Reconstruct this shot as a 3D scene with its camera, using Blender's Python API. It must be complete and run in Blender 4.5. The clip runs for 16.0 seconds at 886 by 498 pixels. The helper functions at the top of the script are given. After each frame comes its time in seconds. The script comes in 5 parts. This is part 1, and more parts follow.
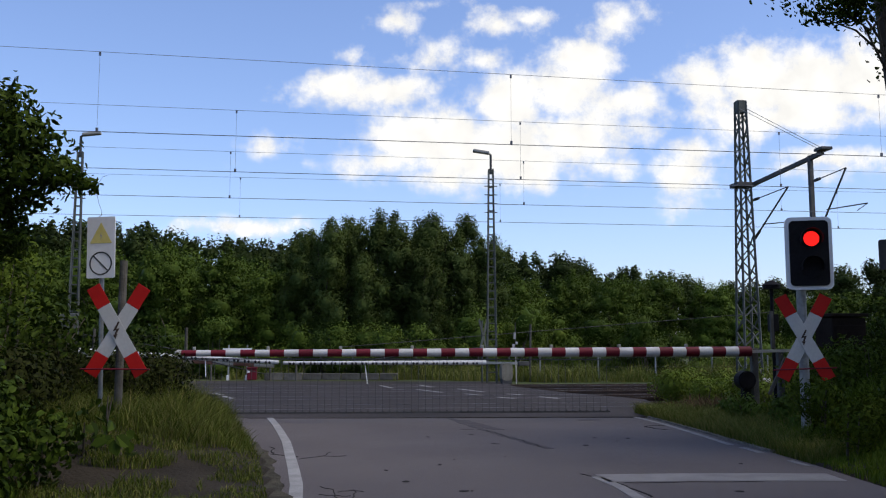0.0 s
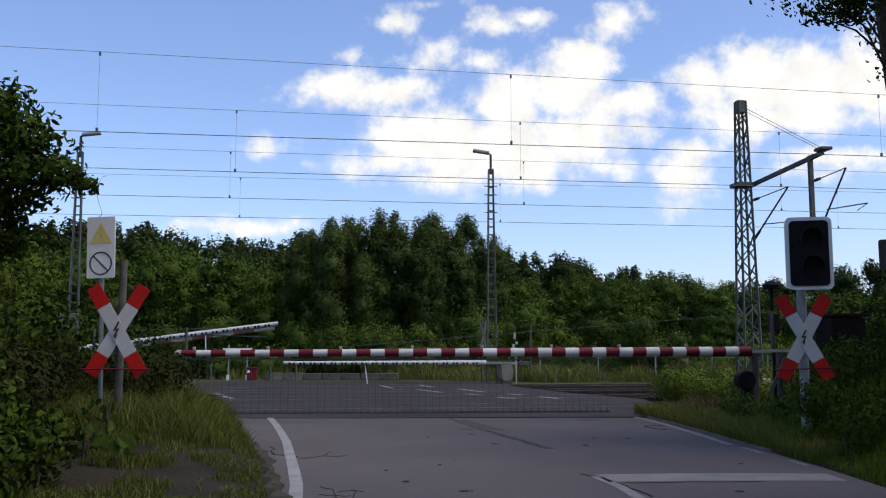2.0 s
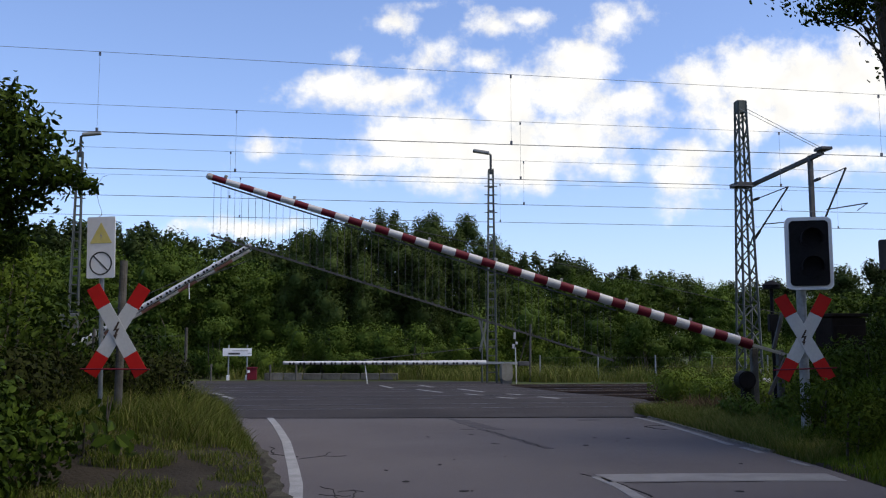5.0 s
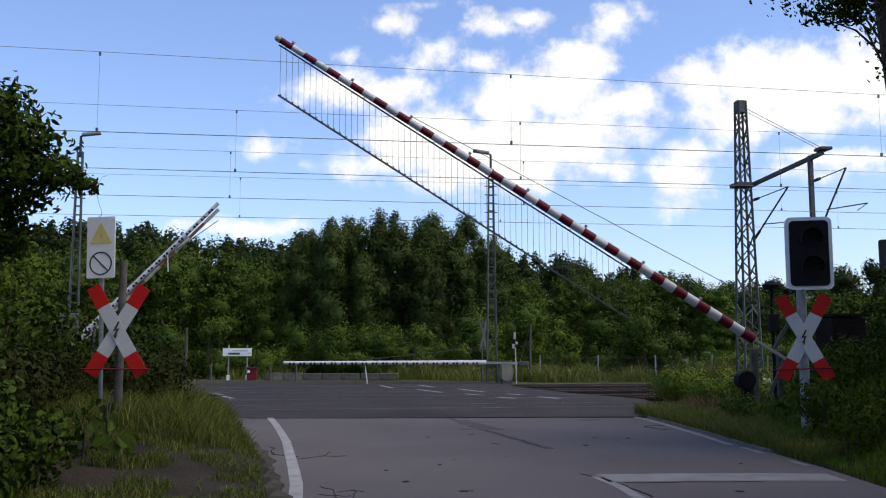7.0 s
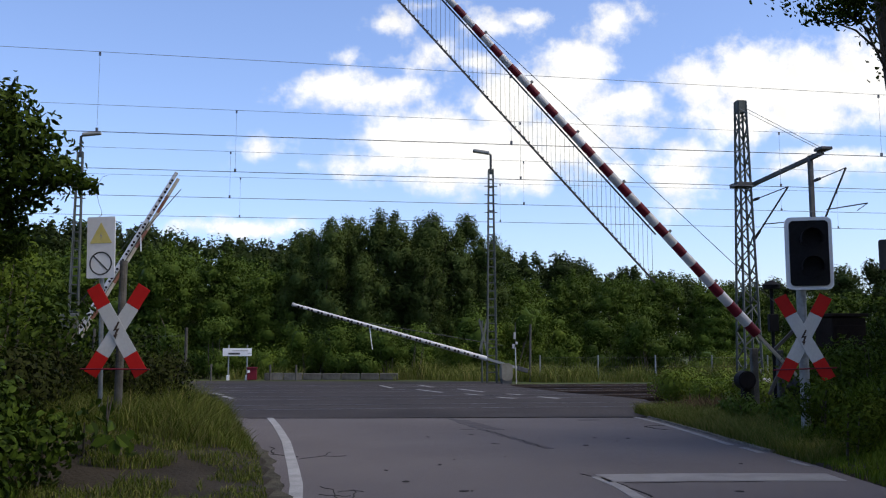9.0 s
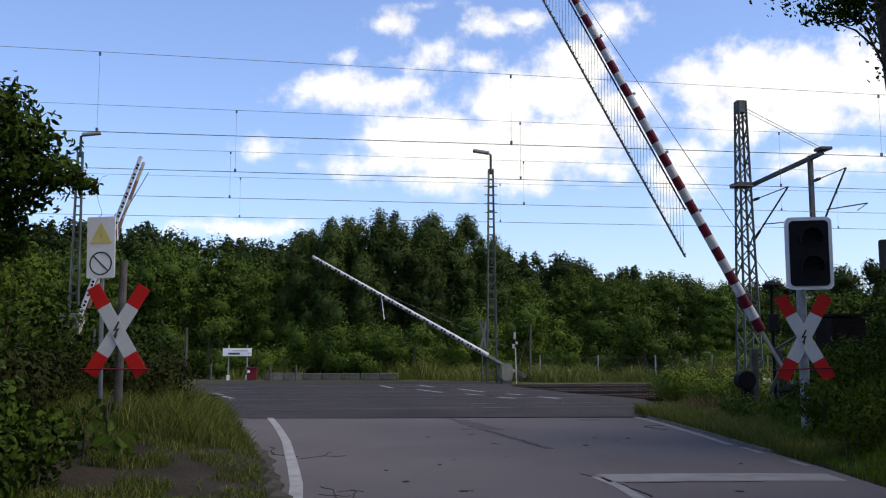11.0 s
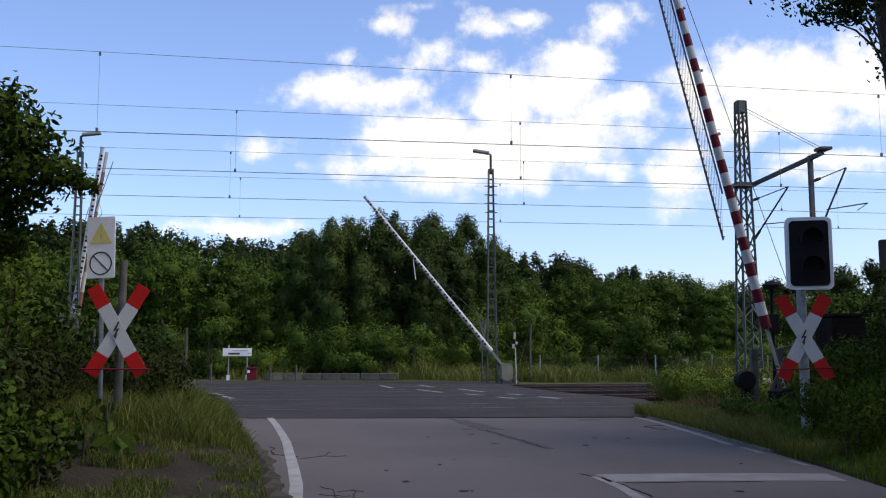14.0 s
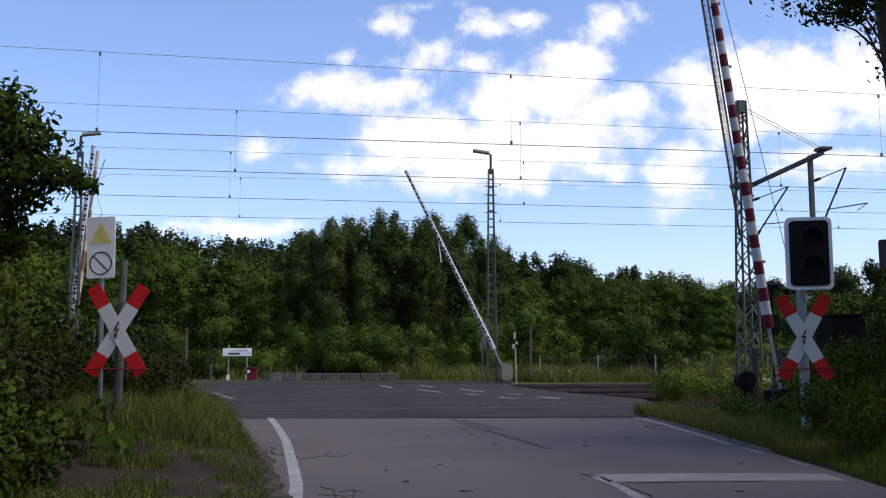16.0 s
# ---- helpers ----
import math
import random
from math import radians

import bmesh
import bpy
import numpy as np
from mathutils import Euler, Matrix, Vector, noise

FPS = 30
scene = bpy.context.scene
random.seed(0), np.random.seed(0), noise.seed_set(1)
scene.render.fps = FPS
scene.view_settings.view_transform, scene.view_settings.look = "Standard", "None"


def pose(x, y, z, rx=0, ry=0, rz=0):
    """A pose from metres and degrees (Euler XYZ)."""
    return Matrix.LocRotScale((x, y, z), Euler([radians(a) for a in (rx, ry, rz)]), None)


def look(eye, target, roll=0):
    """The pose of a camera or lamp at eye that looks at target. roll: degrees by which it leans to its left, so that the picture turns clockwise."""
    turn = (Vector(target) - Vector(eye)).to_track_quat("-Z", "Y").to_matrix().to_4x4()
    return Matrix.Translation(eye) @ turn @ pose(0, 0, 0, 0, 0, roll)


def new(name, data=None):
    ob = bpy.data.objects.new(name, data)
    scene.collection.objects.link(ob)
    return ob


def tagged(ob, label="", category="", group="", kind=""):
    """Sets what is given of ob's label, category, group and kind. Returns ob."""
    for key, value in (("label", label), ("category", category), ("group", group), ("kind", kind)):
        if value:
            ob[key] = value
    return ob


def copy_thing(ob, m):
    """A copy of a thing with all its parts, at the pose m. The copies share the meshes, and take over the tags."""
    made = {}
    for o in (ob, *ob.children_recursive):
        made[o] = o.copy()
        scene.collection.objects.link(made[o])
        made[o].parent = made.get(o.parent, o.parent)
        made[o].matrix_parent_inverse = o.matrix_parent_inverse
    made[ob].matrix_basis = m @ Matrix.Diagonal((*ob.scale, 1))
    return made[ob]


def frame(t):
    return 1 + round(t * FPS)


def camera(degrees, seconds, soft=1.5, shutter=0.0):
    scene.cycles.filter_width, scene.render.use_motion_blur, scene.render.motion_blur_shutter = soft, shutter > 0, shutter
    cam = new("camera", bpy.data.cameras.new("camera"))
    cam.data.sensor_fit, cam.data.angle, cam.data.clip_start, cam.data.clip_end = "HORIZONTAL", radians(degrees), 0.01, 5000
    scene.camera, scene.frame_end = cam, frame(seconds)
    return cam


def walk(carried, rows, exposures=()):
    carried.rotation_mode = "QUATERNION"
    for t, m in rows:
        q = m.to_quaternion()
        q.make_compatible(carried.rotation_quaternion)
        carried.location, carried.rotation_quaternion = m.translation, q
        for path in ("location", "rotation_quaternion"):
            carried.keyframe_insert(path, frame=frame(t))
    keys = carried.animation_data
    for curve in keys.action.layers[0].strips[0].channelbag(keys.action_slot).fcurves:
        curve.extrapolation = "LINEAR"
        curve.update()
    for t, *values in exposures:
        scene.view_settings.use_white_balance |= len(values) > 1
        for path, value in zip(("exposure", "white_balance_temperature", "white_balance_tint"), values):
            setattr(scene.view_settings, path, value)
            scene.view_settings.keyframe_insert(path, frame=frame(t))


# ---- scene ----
cam = camera(50.83, 16.0, soft=1.15)
EYE = pose(0, 0, 1.1, 96.363, 0, 0)
walk(cam, [(0.0, EYE), (16.0, EYE)], exposures=[(0.0, 0.0, 6900, 7), (4.0, 0.0, 6900, 7), (6.5, 0.12, 6900, 7), (16.0, 0.12, 6900, 7)])

# ---- world and light ----
SUN_UP, SUN_TURN = 56, 112
world = bpy.data.worlds.new("sky")
scene.world = world
world.use_nodes = True
wn = world.node_tree
sky = wn.nodes.new("ShaderNodeTexSky")
sky.sky_type = "NISHITA"
sky.sun_disc = False
sky.sun_elevation, sky.sun_rotation = radians(SUN_UP), radians(SUN_TURN)
sky.air_density, sky.dust_density, sky.ozone_density = 1.0, 1.0, 4.5
wn.nodes["Background"].inputs["Strength"].default_value = 0.193
tint = wn.nodes.new("ShaderNodeMix")
tint.data_type, tint.blend_type = "RGBA", "MULTIPLY"
tint.inputs["Factor"].default_value, tint.inputs["B"].default_value = 1.0, (1.0, 0.965, 1.13, 1)
wn.links.new(sky.outputs[0], tint.inputs["A"])
wn.links.new(tint.outputs["Result"], wn.nodes["Background"].inputs["Color"])
sun = new("sun", bpy.data.lights.new("sun", "SUN"))
sun.data.energy, sun.data.angle, sun.data.color = 2.5, radians(28), (1.0, 0.9, 0.72)
sd = Vector((math.sin(radians(SUN_TURN)) * math.cos(radians(SUN_UP)), math.cos(radians(SUN_TURN)) * math.cos(radians(SUN_UP)), math.sin(radians(SUN_UP))))
sun.matrix_world = look(sd * 60, (0, 0, 0))


# ---- materials ----
def nodes_of(name):
    m = bpy.data.materials.new(name)
    m.use_nodes = True
    return m, m.node_tree.nodes, m.node_tree.links, m.node_tree.nodes["Principled BSDF"]


def mat(name, a, b, rough=0.6, metal=0.0, fine=40.0, coarse=3.0, bump=0.2, spread=0.5, each=0.0, spec=0.5):
    """Two tones mixed by coarse stains and fine grain; each: brightness change from piece to piece."""
    m, n, l, p = nodes_of(name)
    tc = n.new("ShaderNodeTexCoord")
    n1, n2 = n.new("ShaderNodeTexNoise"), n.new("ShaderNodeTexNoise")
    n1.inputs["Scale"].default_value, n2.inputs["Scale"].default_value = coarse, fine
    n1.inputs["Detail"].default_value, n2.inputs["Detail"].default_value = 6, 4
    l.new(tc.outputs["Object"], n1.inputs["Vector"]), l.new(tc.outputs["Object"], n2.inputs["Vector"])
    mx = n.new("ShaderNodeMath")
    mx.operation = "MULTIPLY_ADD"
    l.new(n2.outputs[0], mx.inputs[0])
    mx.inputs[1].default_value = 0.6
    l.new(n1.outputs[0], mx.inputs[2])
    ramp = n.new("ShaderNodeMapRange")
    ramp.inputs["From Min"].default_value, ramp.inputs["From Max"].default_value = 0.8 - spread * 0.5, 0.8 + spread * 0.5
    l.new(mx.outputs[0], ramp.inputs[0])
    mc = n.new("ShaderNodeMix")
    mc.data_type = "RGBA"
    mc.inputs["A"].default_value, mc.inputs["B"].default_value = (*a, 1), (*b, 1)
    l.new(ramp.outputs[0], mc.inputs["Factor"])
    out = mc.outputs["Result"]
    if each:
        oi, hs, mr = n.new("ShaderNodeObjectInfo"), n.new("ShaderNodeHueSaturation"), n.new("ShaderNodeMapRange")
        mr.inputs["To Min"].default_value, mr.inputs["To Max"].default_value = 1 - each, 1 + each
        l.new(oi.outputs["Random"], mr.inputs[0]), l.new(mr.outputs[0], hs.inputs["Value"])
        l.new(out, hs.inputs["Color"])
        out = hs.outputs[0]
    l.new(out, p.inputs["Base Color"])
    p.inputs["Roughness"].default_value, p.inputs["Metallic"].default_value = rough, metal
    p.inputs["Specular IOR Level"].default_value = spec
    if bump:
        bp = n.new("ShaderNodeBump")
        bp.inputs["Strength"].default_value, bp.inputs["Distance"].default_value = bump, 0.02
        l.new(n2.outputs[0], bp.inputs["Height"]), l.new(bp.outputs[0], p.inputs["Normal"])
    return m


def leaf_mat(name, a, b, c, rough=0.55, through_leaf=0.25):
    """Leaves that differ one by one between three greens and let some light through."""
    m, n, l, p = nodes_of(name)
    g, oi = n.new("ShaderNodeNewGeometry"), n.new("ShaderNodeObjectInfo")
    r = n.new("ShaderNodeValToRGB")
    r.color_ramp.elements[0].color, r.color_ramp.elements[1].color = (*a, 1), (*c, 1)
    e = r.color_ramp.elements.new(0.55)
    e.color = (*b, 1)
    l.new(g.outputs["Random Per Island"], r.inputs[0])
    hs, mr = n.new("ShaderNodeHueSaturation"), n.new("ShaderNodeMapRange")
    mr.inputs["To Min"].default_value, mr.inputs["To Max"].default_value = 0.75, 1.25
    l.new(oi.outputs["Random"], mr.inputs[0]), l.new(mr.outputs[0], hs.inputs["Value"])
    l.new(r.outputs[0], hs.inputs["Color"]), l.new(hs.outputs[0], p.inputs["Base Color"])
    p.inputs["Roughness"].default_value = rough
    p.inputs["Specular IOR Level"].default_value = 0.05
    tr, mix = n.new("ShaderNodeBsdfTranslucent"), n.new("ShaderNodeMixShader")
    l.new(hs.outputs[0], tr.inputs["Color"])
    mix.inputs[0].default_value = through_leaf * 0.7
    l.new(p.outputs[0], mix.inputs[1]), l.new(tr.outputs[0], mix.inputs[2])
    l.new(mix.outputs[0], n["Material Output"].inputs["Surface"])
    return m


M_ASPHALT = mat("old_asphalt", (0.081, 0.0715, 0.072), (0.119, 0.105, 0.1045), 0.9, fine=110, coarse=0.4, bump=0.5, spread=0.5, spec=0.2)
M_ASPHALT_DARK = mat("crossing_asphalt", (0.027, 0.0237, 0.0235), (0.053, 0.0466, 0.046), 0.92, fine=80, coarse=0.5, bump=0.4, spread=0.5, spec=0.12)
M_POST = mat("weathered_wood", (0.04, 0.037, 0.032), (0.1, 0.094, 0.082), 0.9, fine=30, coarse=5, bump=0.4)
M_GRAVEL = mat("sandy_gravel", (0.12, 0.105, 0.085), (0.25, 0.225, 0.19), 0.95, fine=60, coarse=4, bump=0.8, spread=0.4, spec=0.1)
M_CRUMB = mat("earthy_gravel", (0.03, 0.028, 0.019), (0.078, 0.07, 0.052), 0.95, fine=45, coarse=5, bump=0.9, spread=0.4, spec=0.1)
M_CREAM = mat("yellowed_white_paint", (0.36, 0.31, 0.23), (0.5, 0.45, 0.36), 0.6, fine=40, coarse=3, bump=0.05)
M_TAR = mat("tar", (0.012, 0.012, 0.012), (0.028, 0.027, 0.027), 0.95, fine=60, coarse=5, spec=0.05)
M_LINE = mat("worn_white_paint", (0.15, 0.147, 0.138), (0.32, 0.31, 0.297), 0.7, fine=70, coarse=4, spread=0.5)
M_LINE_OLD = mat("faded_white_paint", (0.12, 0.113, 0.11), (0.215, 0.206, 0.2), 0.85, fine=60, coarse=3, spread=0.6)
M_SOIL = mat("soil", (0.014, 0.012, 0.009), (0.04, 0.033, 0.024), 0.95, fine=30, coarse=1.5, bump=0.8, spec=0.1)
M_GROUND = mat("meadow_ground", (0.03, 0.045, 0.015), (0.075, 0.085, 0.03), 0.95, fine=8, coarse=0.3, bump=0.6, spec=0.1)
M_BALLAST = mat("ballast", (0.034, 0.024, 0.02), (0.085, 0.063, 0.052), 0.95, fine=25, coarse=1.0, bump=1.0, spec=0.1)
M_RUST = mat("rusty_steel", (0.025, 0.016, 0.012), (0.06, 0.036, 0.026), 0.85, 0.1, fine=30, coarse=4)
M_RAILTOP = mat("polished_steel", (0.12, 0.12, 0.13), (0.22, 0.22, 0.23), 0.45, 0.9, fine=50, coarse=2, bump=0.05)
M_STEEL = mat("galvanised_steel", (0.16, 0.17, 0.17), (0.30, 0.31, 0.31), 0.55, 0.5, fine=25, coarse=3, bump=0.1)
M_DARKSTEEL = mat("weathered_dark_steel", (0.03, 0.031, 0.032), (0.07, 0.07, 0.07), 0.7, 0.1, fine=25, coarse=3, bump=0.1)
M_GREENSTEEL = mat("grey_green_mast_paint", (0.045, 0.052, 0.046), (0.09, 0.1, 0.09), 0.75, 0.2, fine=20, coarse=2, bump=0.15)
M_WHITE = mat("white_enamel", (0.62, 0.62, 0.63), (0.78, 0.78, 0.78), 0.4, fine=30, coarse=3, bump=0.03, spread=0.9)
M_RED = mat("red_enamel", (0.33, 0.006, 0.004), (0.46, 0.009, 0.006), 0.6, fine=30, coarse=3, bump=0.03, spread=0.8, spec=0.2)
# white enamel darkened below M_WHITE: the dim light on the signs is in the colour
M_SIGN_WHITE = mat("weathered_white_enamel", (0.345, 0.34, 0.325), (0.465, 0.455, 0.435), 0.5, fine=30, coarse=4, bump=0.03, spread=0.7)
M_BOOM_WHITE = mat("boom_white_foil", (0.38, 0.38, 0.385), (0.53, 0.53, 0.535), 0.5, fine=40, coarse=2, bump=0.03, each=0.06)
M_BOOM_RED = mat("boom_red_foil", (0.09, 0.003, 0.011), (0.13, 0.005, 0.016), 0.6, spec=0.25, fine=40, coarse=2, bump=0.03, each=0.1)
M_BLACK = mat("black_paint", (0.007, 0.007, 0.008), (0.016, 0.015, 0.017), 0.7, spec=0.1, fine=30, coarse=3, bump=0.05)
M_GREYPAINT = mat("light_grey_paint", (0.24, 0.24, 0.22), (0.35, 0.345, 0.32), 0.6, fine=25, coarse=3, bump=0.05)
M_FADED_RED = mat("faded_red_foil", (0.15, 0.06, 0.035), (0.27, 0.11, 0.065), 0.6, fine=40, coarse=2, bump=0.03)
M_YELLOW = mat("faded_yellow_foil", (0.55, 0.45, 0.12), (0.66, 0.56, 0.2), 0.5, fine=20, coarse=4, bump=0.02)
M_CONCRETE = mat("concrete", (0.25, 0.24, 0.22), (0.38, 0.37, 0.34), 0.9, fine=40, coarse=3, bump=0.3)
M_WIRE = mat("copper_wire_oxidised", (0.1, 0.105, 0.12), (0.18, 0.185, 0.2), 0.6, 0.5, bump=0)
M_BARK = mat("bark", (0.03, 0.025, 0.018), (0.09, 0.075, 0.055), 0.95, fine=18, coarse=3, bump=0.9)
M_LEAF_TREE = leaf_mat("poplar_leaves", (0.042, 0.064, 0.016), (0.054, 0.079, 0.02), (0.07, 0.099, 0.026))
M_LEAF_WOOD = leaf_mat("wood_leaves", (0.043, 0.072, 0.011), (0.057, 0.091, 0.014), (0.076, 0.113, 0.019))
M_LEAF_BUSH = leaf_mat("bush_leaves", (0.062, 0.096, 0.013), (0.082, 0.12, 0.017), (0.11, 0.148, 0.023))
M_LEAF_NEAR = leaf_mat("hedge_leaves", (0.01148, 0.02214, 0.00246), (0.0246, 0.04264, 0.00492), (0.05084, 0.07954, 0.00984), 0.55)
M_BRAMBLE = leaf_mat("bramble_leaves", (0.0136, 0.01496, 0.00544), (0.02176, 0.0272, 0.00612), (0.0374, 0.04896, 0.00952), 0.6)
M_BOX = mat("dark_brown_paint", (0.014, 0.01, 0.009), (0.026, 0.02, 0.017), 0.9, spec=0.05, fine=20, coarse=2, bump=0.1)
M_DRIVE = mat("grey_beige_paint", (0.13, 0.125, 0.1), (0.21, 0.2, 0.165), 0.7, fine=25, coarse=4, bump=0.05, spec=0.2)
M_WORN = mat("dark_patch_asphalt", (0.05, 0.047, 0.05), (0.088, 0.08, 0.083), 0.95, fine=90, coarse=4, spec=0.1)
M_DRY = leaf_mat("dry_brown_stalks", (0.06, 0.035, 0.022), (0.1, 0.062, 0.036), (0.15, 0.1, 0.055), 0.8, 0.15)
M_LEAF_FAR = leaf_mat("distant_leaves", (0.022, 0.034, 0.009), (0.03, 0.045, 0.012), (0.04, 0.058, 0.016))
M_STRAW = leaf_mat("meadow_blades", (0.075, 0.105, 0.016), (0.13, 0.15, 0.032), (0.23, 0.21, 0.075), 0.7, 0.25)
M_LUSH = leaf_mat("lush_blades", (0.04756, 0.07544, 0.00656), (0.07216, 0.1066, 0.00984), (0.1107, 0.141, 0.02132), 0.65, 0.25)
M_GRASS = leaf_mat("grass_blades", (0.03348, 0.05208, 0.00651), (0.06138, 0.07905, 0.01209), (0.1256, 0.1163, 0.04185), 0.7, 0.25)


# ---- mesh helpers ----
def link_bm(name, bm, material, smooth=False):
    me = bpy.data.meshes.new(name)
    bm.to_mesh(me)
    bm.free()
    for k in (material if isinstance(material, (list, tuple)) else [material]):
        me.materials.append(k)
    if smooth:
        for f in me.polygons:
            f.use_smooth = True
    return new(name, me)


def part(name, bm, material, parent, label="", smooth=False):
    ob = link_bm(name, bm, material, smooth)
    ob.parent = parent
    return tagged(ob, label)


def again(ob, parent, m=None):
    """One more piece on the same mesh."""
    o = new(ob.name.split(".")[0], ob.data)
    o.parent = parent
    if m is not None:
        o.matrix_basis = m
    return o


def thing(name, label, category, m=None, group="", kind=""):
    ob = new(name)
    ob.empty_display_size = 0.2
    if m is not None:
        ob.matrix_world = m
    return tagged(ob, label, category, group, kind)


def along(a, b):
    a, b = Vector(a), Vector(b)
    d = b - a
    return Matrix.Translation((a + b) / 2) @ d.to_track_quat("Z", "Y").to_matrix().to_4x4(), d.length


def rod(bm, a, b, r1, r2=None, seg=10):
    m, n = along(a, b)
    bmesh.ops.create_cone(bm, cap_ends=True, segments=seg, radius1=r1, radius2=r1 if r2 is None else r2, depth=n, matrix=m)
    return bm


def beam(bm, a, b, w, h):
    m, n = along(a, b)
    bmesh.ops.create_cube(bm, size=1, matrix=m @ Matrix.Diagonal((w, h, n, 1)))
    return bm


def block(bm, c, s, bevel=0.0, turn=None):
    m = Matrix.Translation(c) @ (turn or Matrix()) @ Matrix.Diagonal((*s, 1))
    r = bmesh.ops.create_cube(bm, size=1, matrix=m)
    if bevel:
        es = list({e for v in r["verts"] for e in v.link_edges})
        bmesh.ops.bevel(bm, geom=es, offset=bevel, segments=2, affect="EDGES", profile=0.6)
    return bm


def B():
    return bmesh.new()


def prism(bm, pts, y0, y1):
    """An outline in x and z, given a depth in y."""
    f = [bm.verts.new((x, y0, z)) for x, z in pts]
    g = [bm.verts.new((x, y1, z)) for x, z in pts]
    bm.faces.new(f), bm.faces.new(g[::-1])
    for i in range(len(pts)):
        j = (i + 1) % len(pts)
        bm.faces.new((f[j], f[i], g[i], g[j]))
    bmesh.ops.recalc_face_normals(bm, faces=bm.faces)
    return bm


def slab(bm, pts, z0, z1):
    """An outline in x and y, given a thickness in z."""
    f = [bm.verts.new((x, y, z0)) for x, y in pts]
    g = [bm.verts.new((x, y, z1)) for x, y in pts]
    bm.faces.new(f), bm.faces.new(g)
    for i in range(len(pts)):
        j = (i + 1) % len(pts)
        bm.faces.new((f[i], f[j], g[j], g[i]))
    bmesh.ops.recalc_face_normals(bm, faces=bm.faces)
    return bm


def rounded(w, h, r, n=5):
    out = []
    for cx, cz, a0 in ((w / 2 - r, h / 2 - r, 0), (-w / 2 + r, h / 2 - r, 90), (-w / 2 + r, -h / 2 + r, 180), (w / 2 - r, -h / 2 + r, 270)):
        for i in range(n + 1):
            a = radians(a0 + 90 * i / n)
            out.append((cx + r * math.cos(a), cz + r * math.sin(a)))
    return out


def curve_wire(name, pts, r, material, parent=None):
    cu = bpy.data.curves.new(name, "CURVE")
    cu.dimensions, cu.bevel_depth, cu.bevel_resolution = "3D", r, 1
    sp = cu.splines.new("POLY")
    sp.points.add(len(pts) - 1)
    for q, p in zip(sp.points, pts):
        q.co = (*p, 1)
    cu.materials.append(material)
    ob = new(name, cu)
    ob.parent = parent
    return ob


def mesh_from(name, verts, faces, material, parent=None):
    me = bpy.data.meshes.new(name)
    me.from_pydata(verts, [], faces)
    me.materials.append(material)
    ob = new(name, me)
    ob.parent = parent
    return ob


def leaf_mesh(name, rng, pts, nrm, size, material, parent=None, narrow=0.55, droop=0.2, oval=False, core=()):
    """Folded leaves of two or four triangles at the points, shaded as the clumps whose outward directions nrm gives; core: lumps of dense inner foliage."""
    n = len(pts)
    out = nrm / (np.linalg.norm(nrm, axis=1)[:, None] + 1e-9)
    nrm = out + rng.normal(0, 0.42, (n, 3))
    nrm /= np.linalg.norm(nrm, axis=1)[:, None] + 1e-9
    t = rng.normal(0, 1, (n, 3))
    t[:, 2] -= droop
    t -= nrm * (t * nrm).sum(1)[:, None]
    t /= np.linalg.norm(t, axis=1)[:, None] + 1e-9
    s = np.cross(nrm, t)
    ln = (size * rng.uniform(0.6, 1.3, n))[:, None]
    w = ln * narrow * 0.5
    fold = nrm * ln * 0.1
    tip = pts + t * ln * 0.5 - nrm * ln * 0.12
    if oval:
        v = np.stack([pts - t * ln * 0.5, pts - t * ln * 0.22 + s * w * 0.9 + fold, pts + t * ln * 0.16 + s * w * 0.85 + fold * 0.8, tip, pts + t * ln * 0.16 - s * w * 0.85 + fold * 0.8, pts - t * ln * 0.22 - s * w * 0.9 + fold], 1).reshape(-1, 3)
        k = 6
        i = np.arange(n) * 6
        f = np.concatenate([np.stack([i, i + b, i + a], 1) for a, b in ((1, 2), (2, 3), (3, 4), (4, 5))])
    else:
        v = np.stack([pts - t * ln * 0.5, pts + s * w + fold, tip, pts - s * w + fold], 1).reshape(-1, 3)
        k = 4
        i = np.arange(n) * 4
        f = np.concatenate([np.stack([i, i + 2, i + 1], 1), np.stack([i, i + 3, i + 2], 1)])
    whole = pts - pts.mean(0)
    whole /= np.linalg.norm(whole, axis=1)[:, None] + 1e-9
    soft = out * 0.38 + nrm * 0.55 + whole * 0.42 + np.array([0, 0, 0.12])
    soft /= np.linalg.norm(soft, axis=1)[:, None] + 1e-9
    soft = np.repeat(soft, k, 0)
    if len(core):
        ball = B()
        bmesh.ops.create_icosphere(ball, subdivisions=2, radius=1)
        bv = np.array([q.co[:] for q in ball.verts])
        bf = np.array([[q.index for q in face.verts] for face in ball.faces])
        ball.free()
        vs, fs, ns, at = [v], [f], [soft], len(v)
        for b in core:
            vs.append(np.array(b[:3]) + bv * np.array(b[3:]) * 0.56 * rng.uniform(0.6, 1.2, (len(bv), 1)))
            fs.append(bf + at), ns.append(bv * 0.6 + whole.mean(0) + np.array([0, 0, -0.2]))
            at += len(bv)
        v, f, soft = np.concatenate(vs), np.concatenate(fs), np.concatenate(ns)
    ob = mesh_from(name, v.tolist(), f.tolist(), material, parent)
    ob.data.normals_split_custom_set_from_vertices(soft.tolist())
    return ob


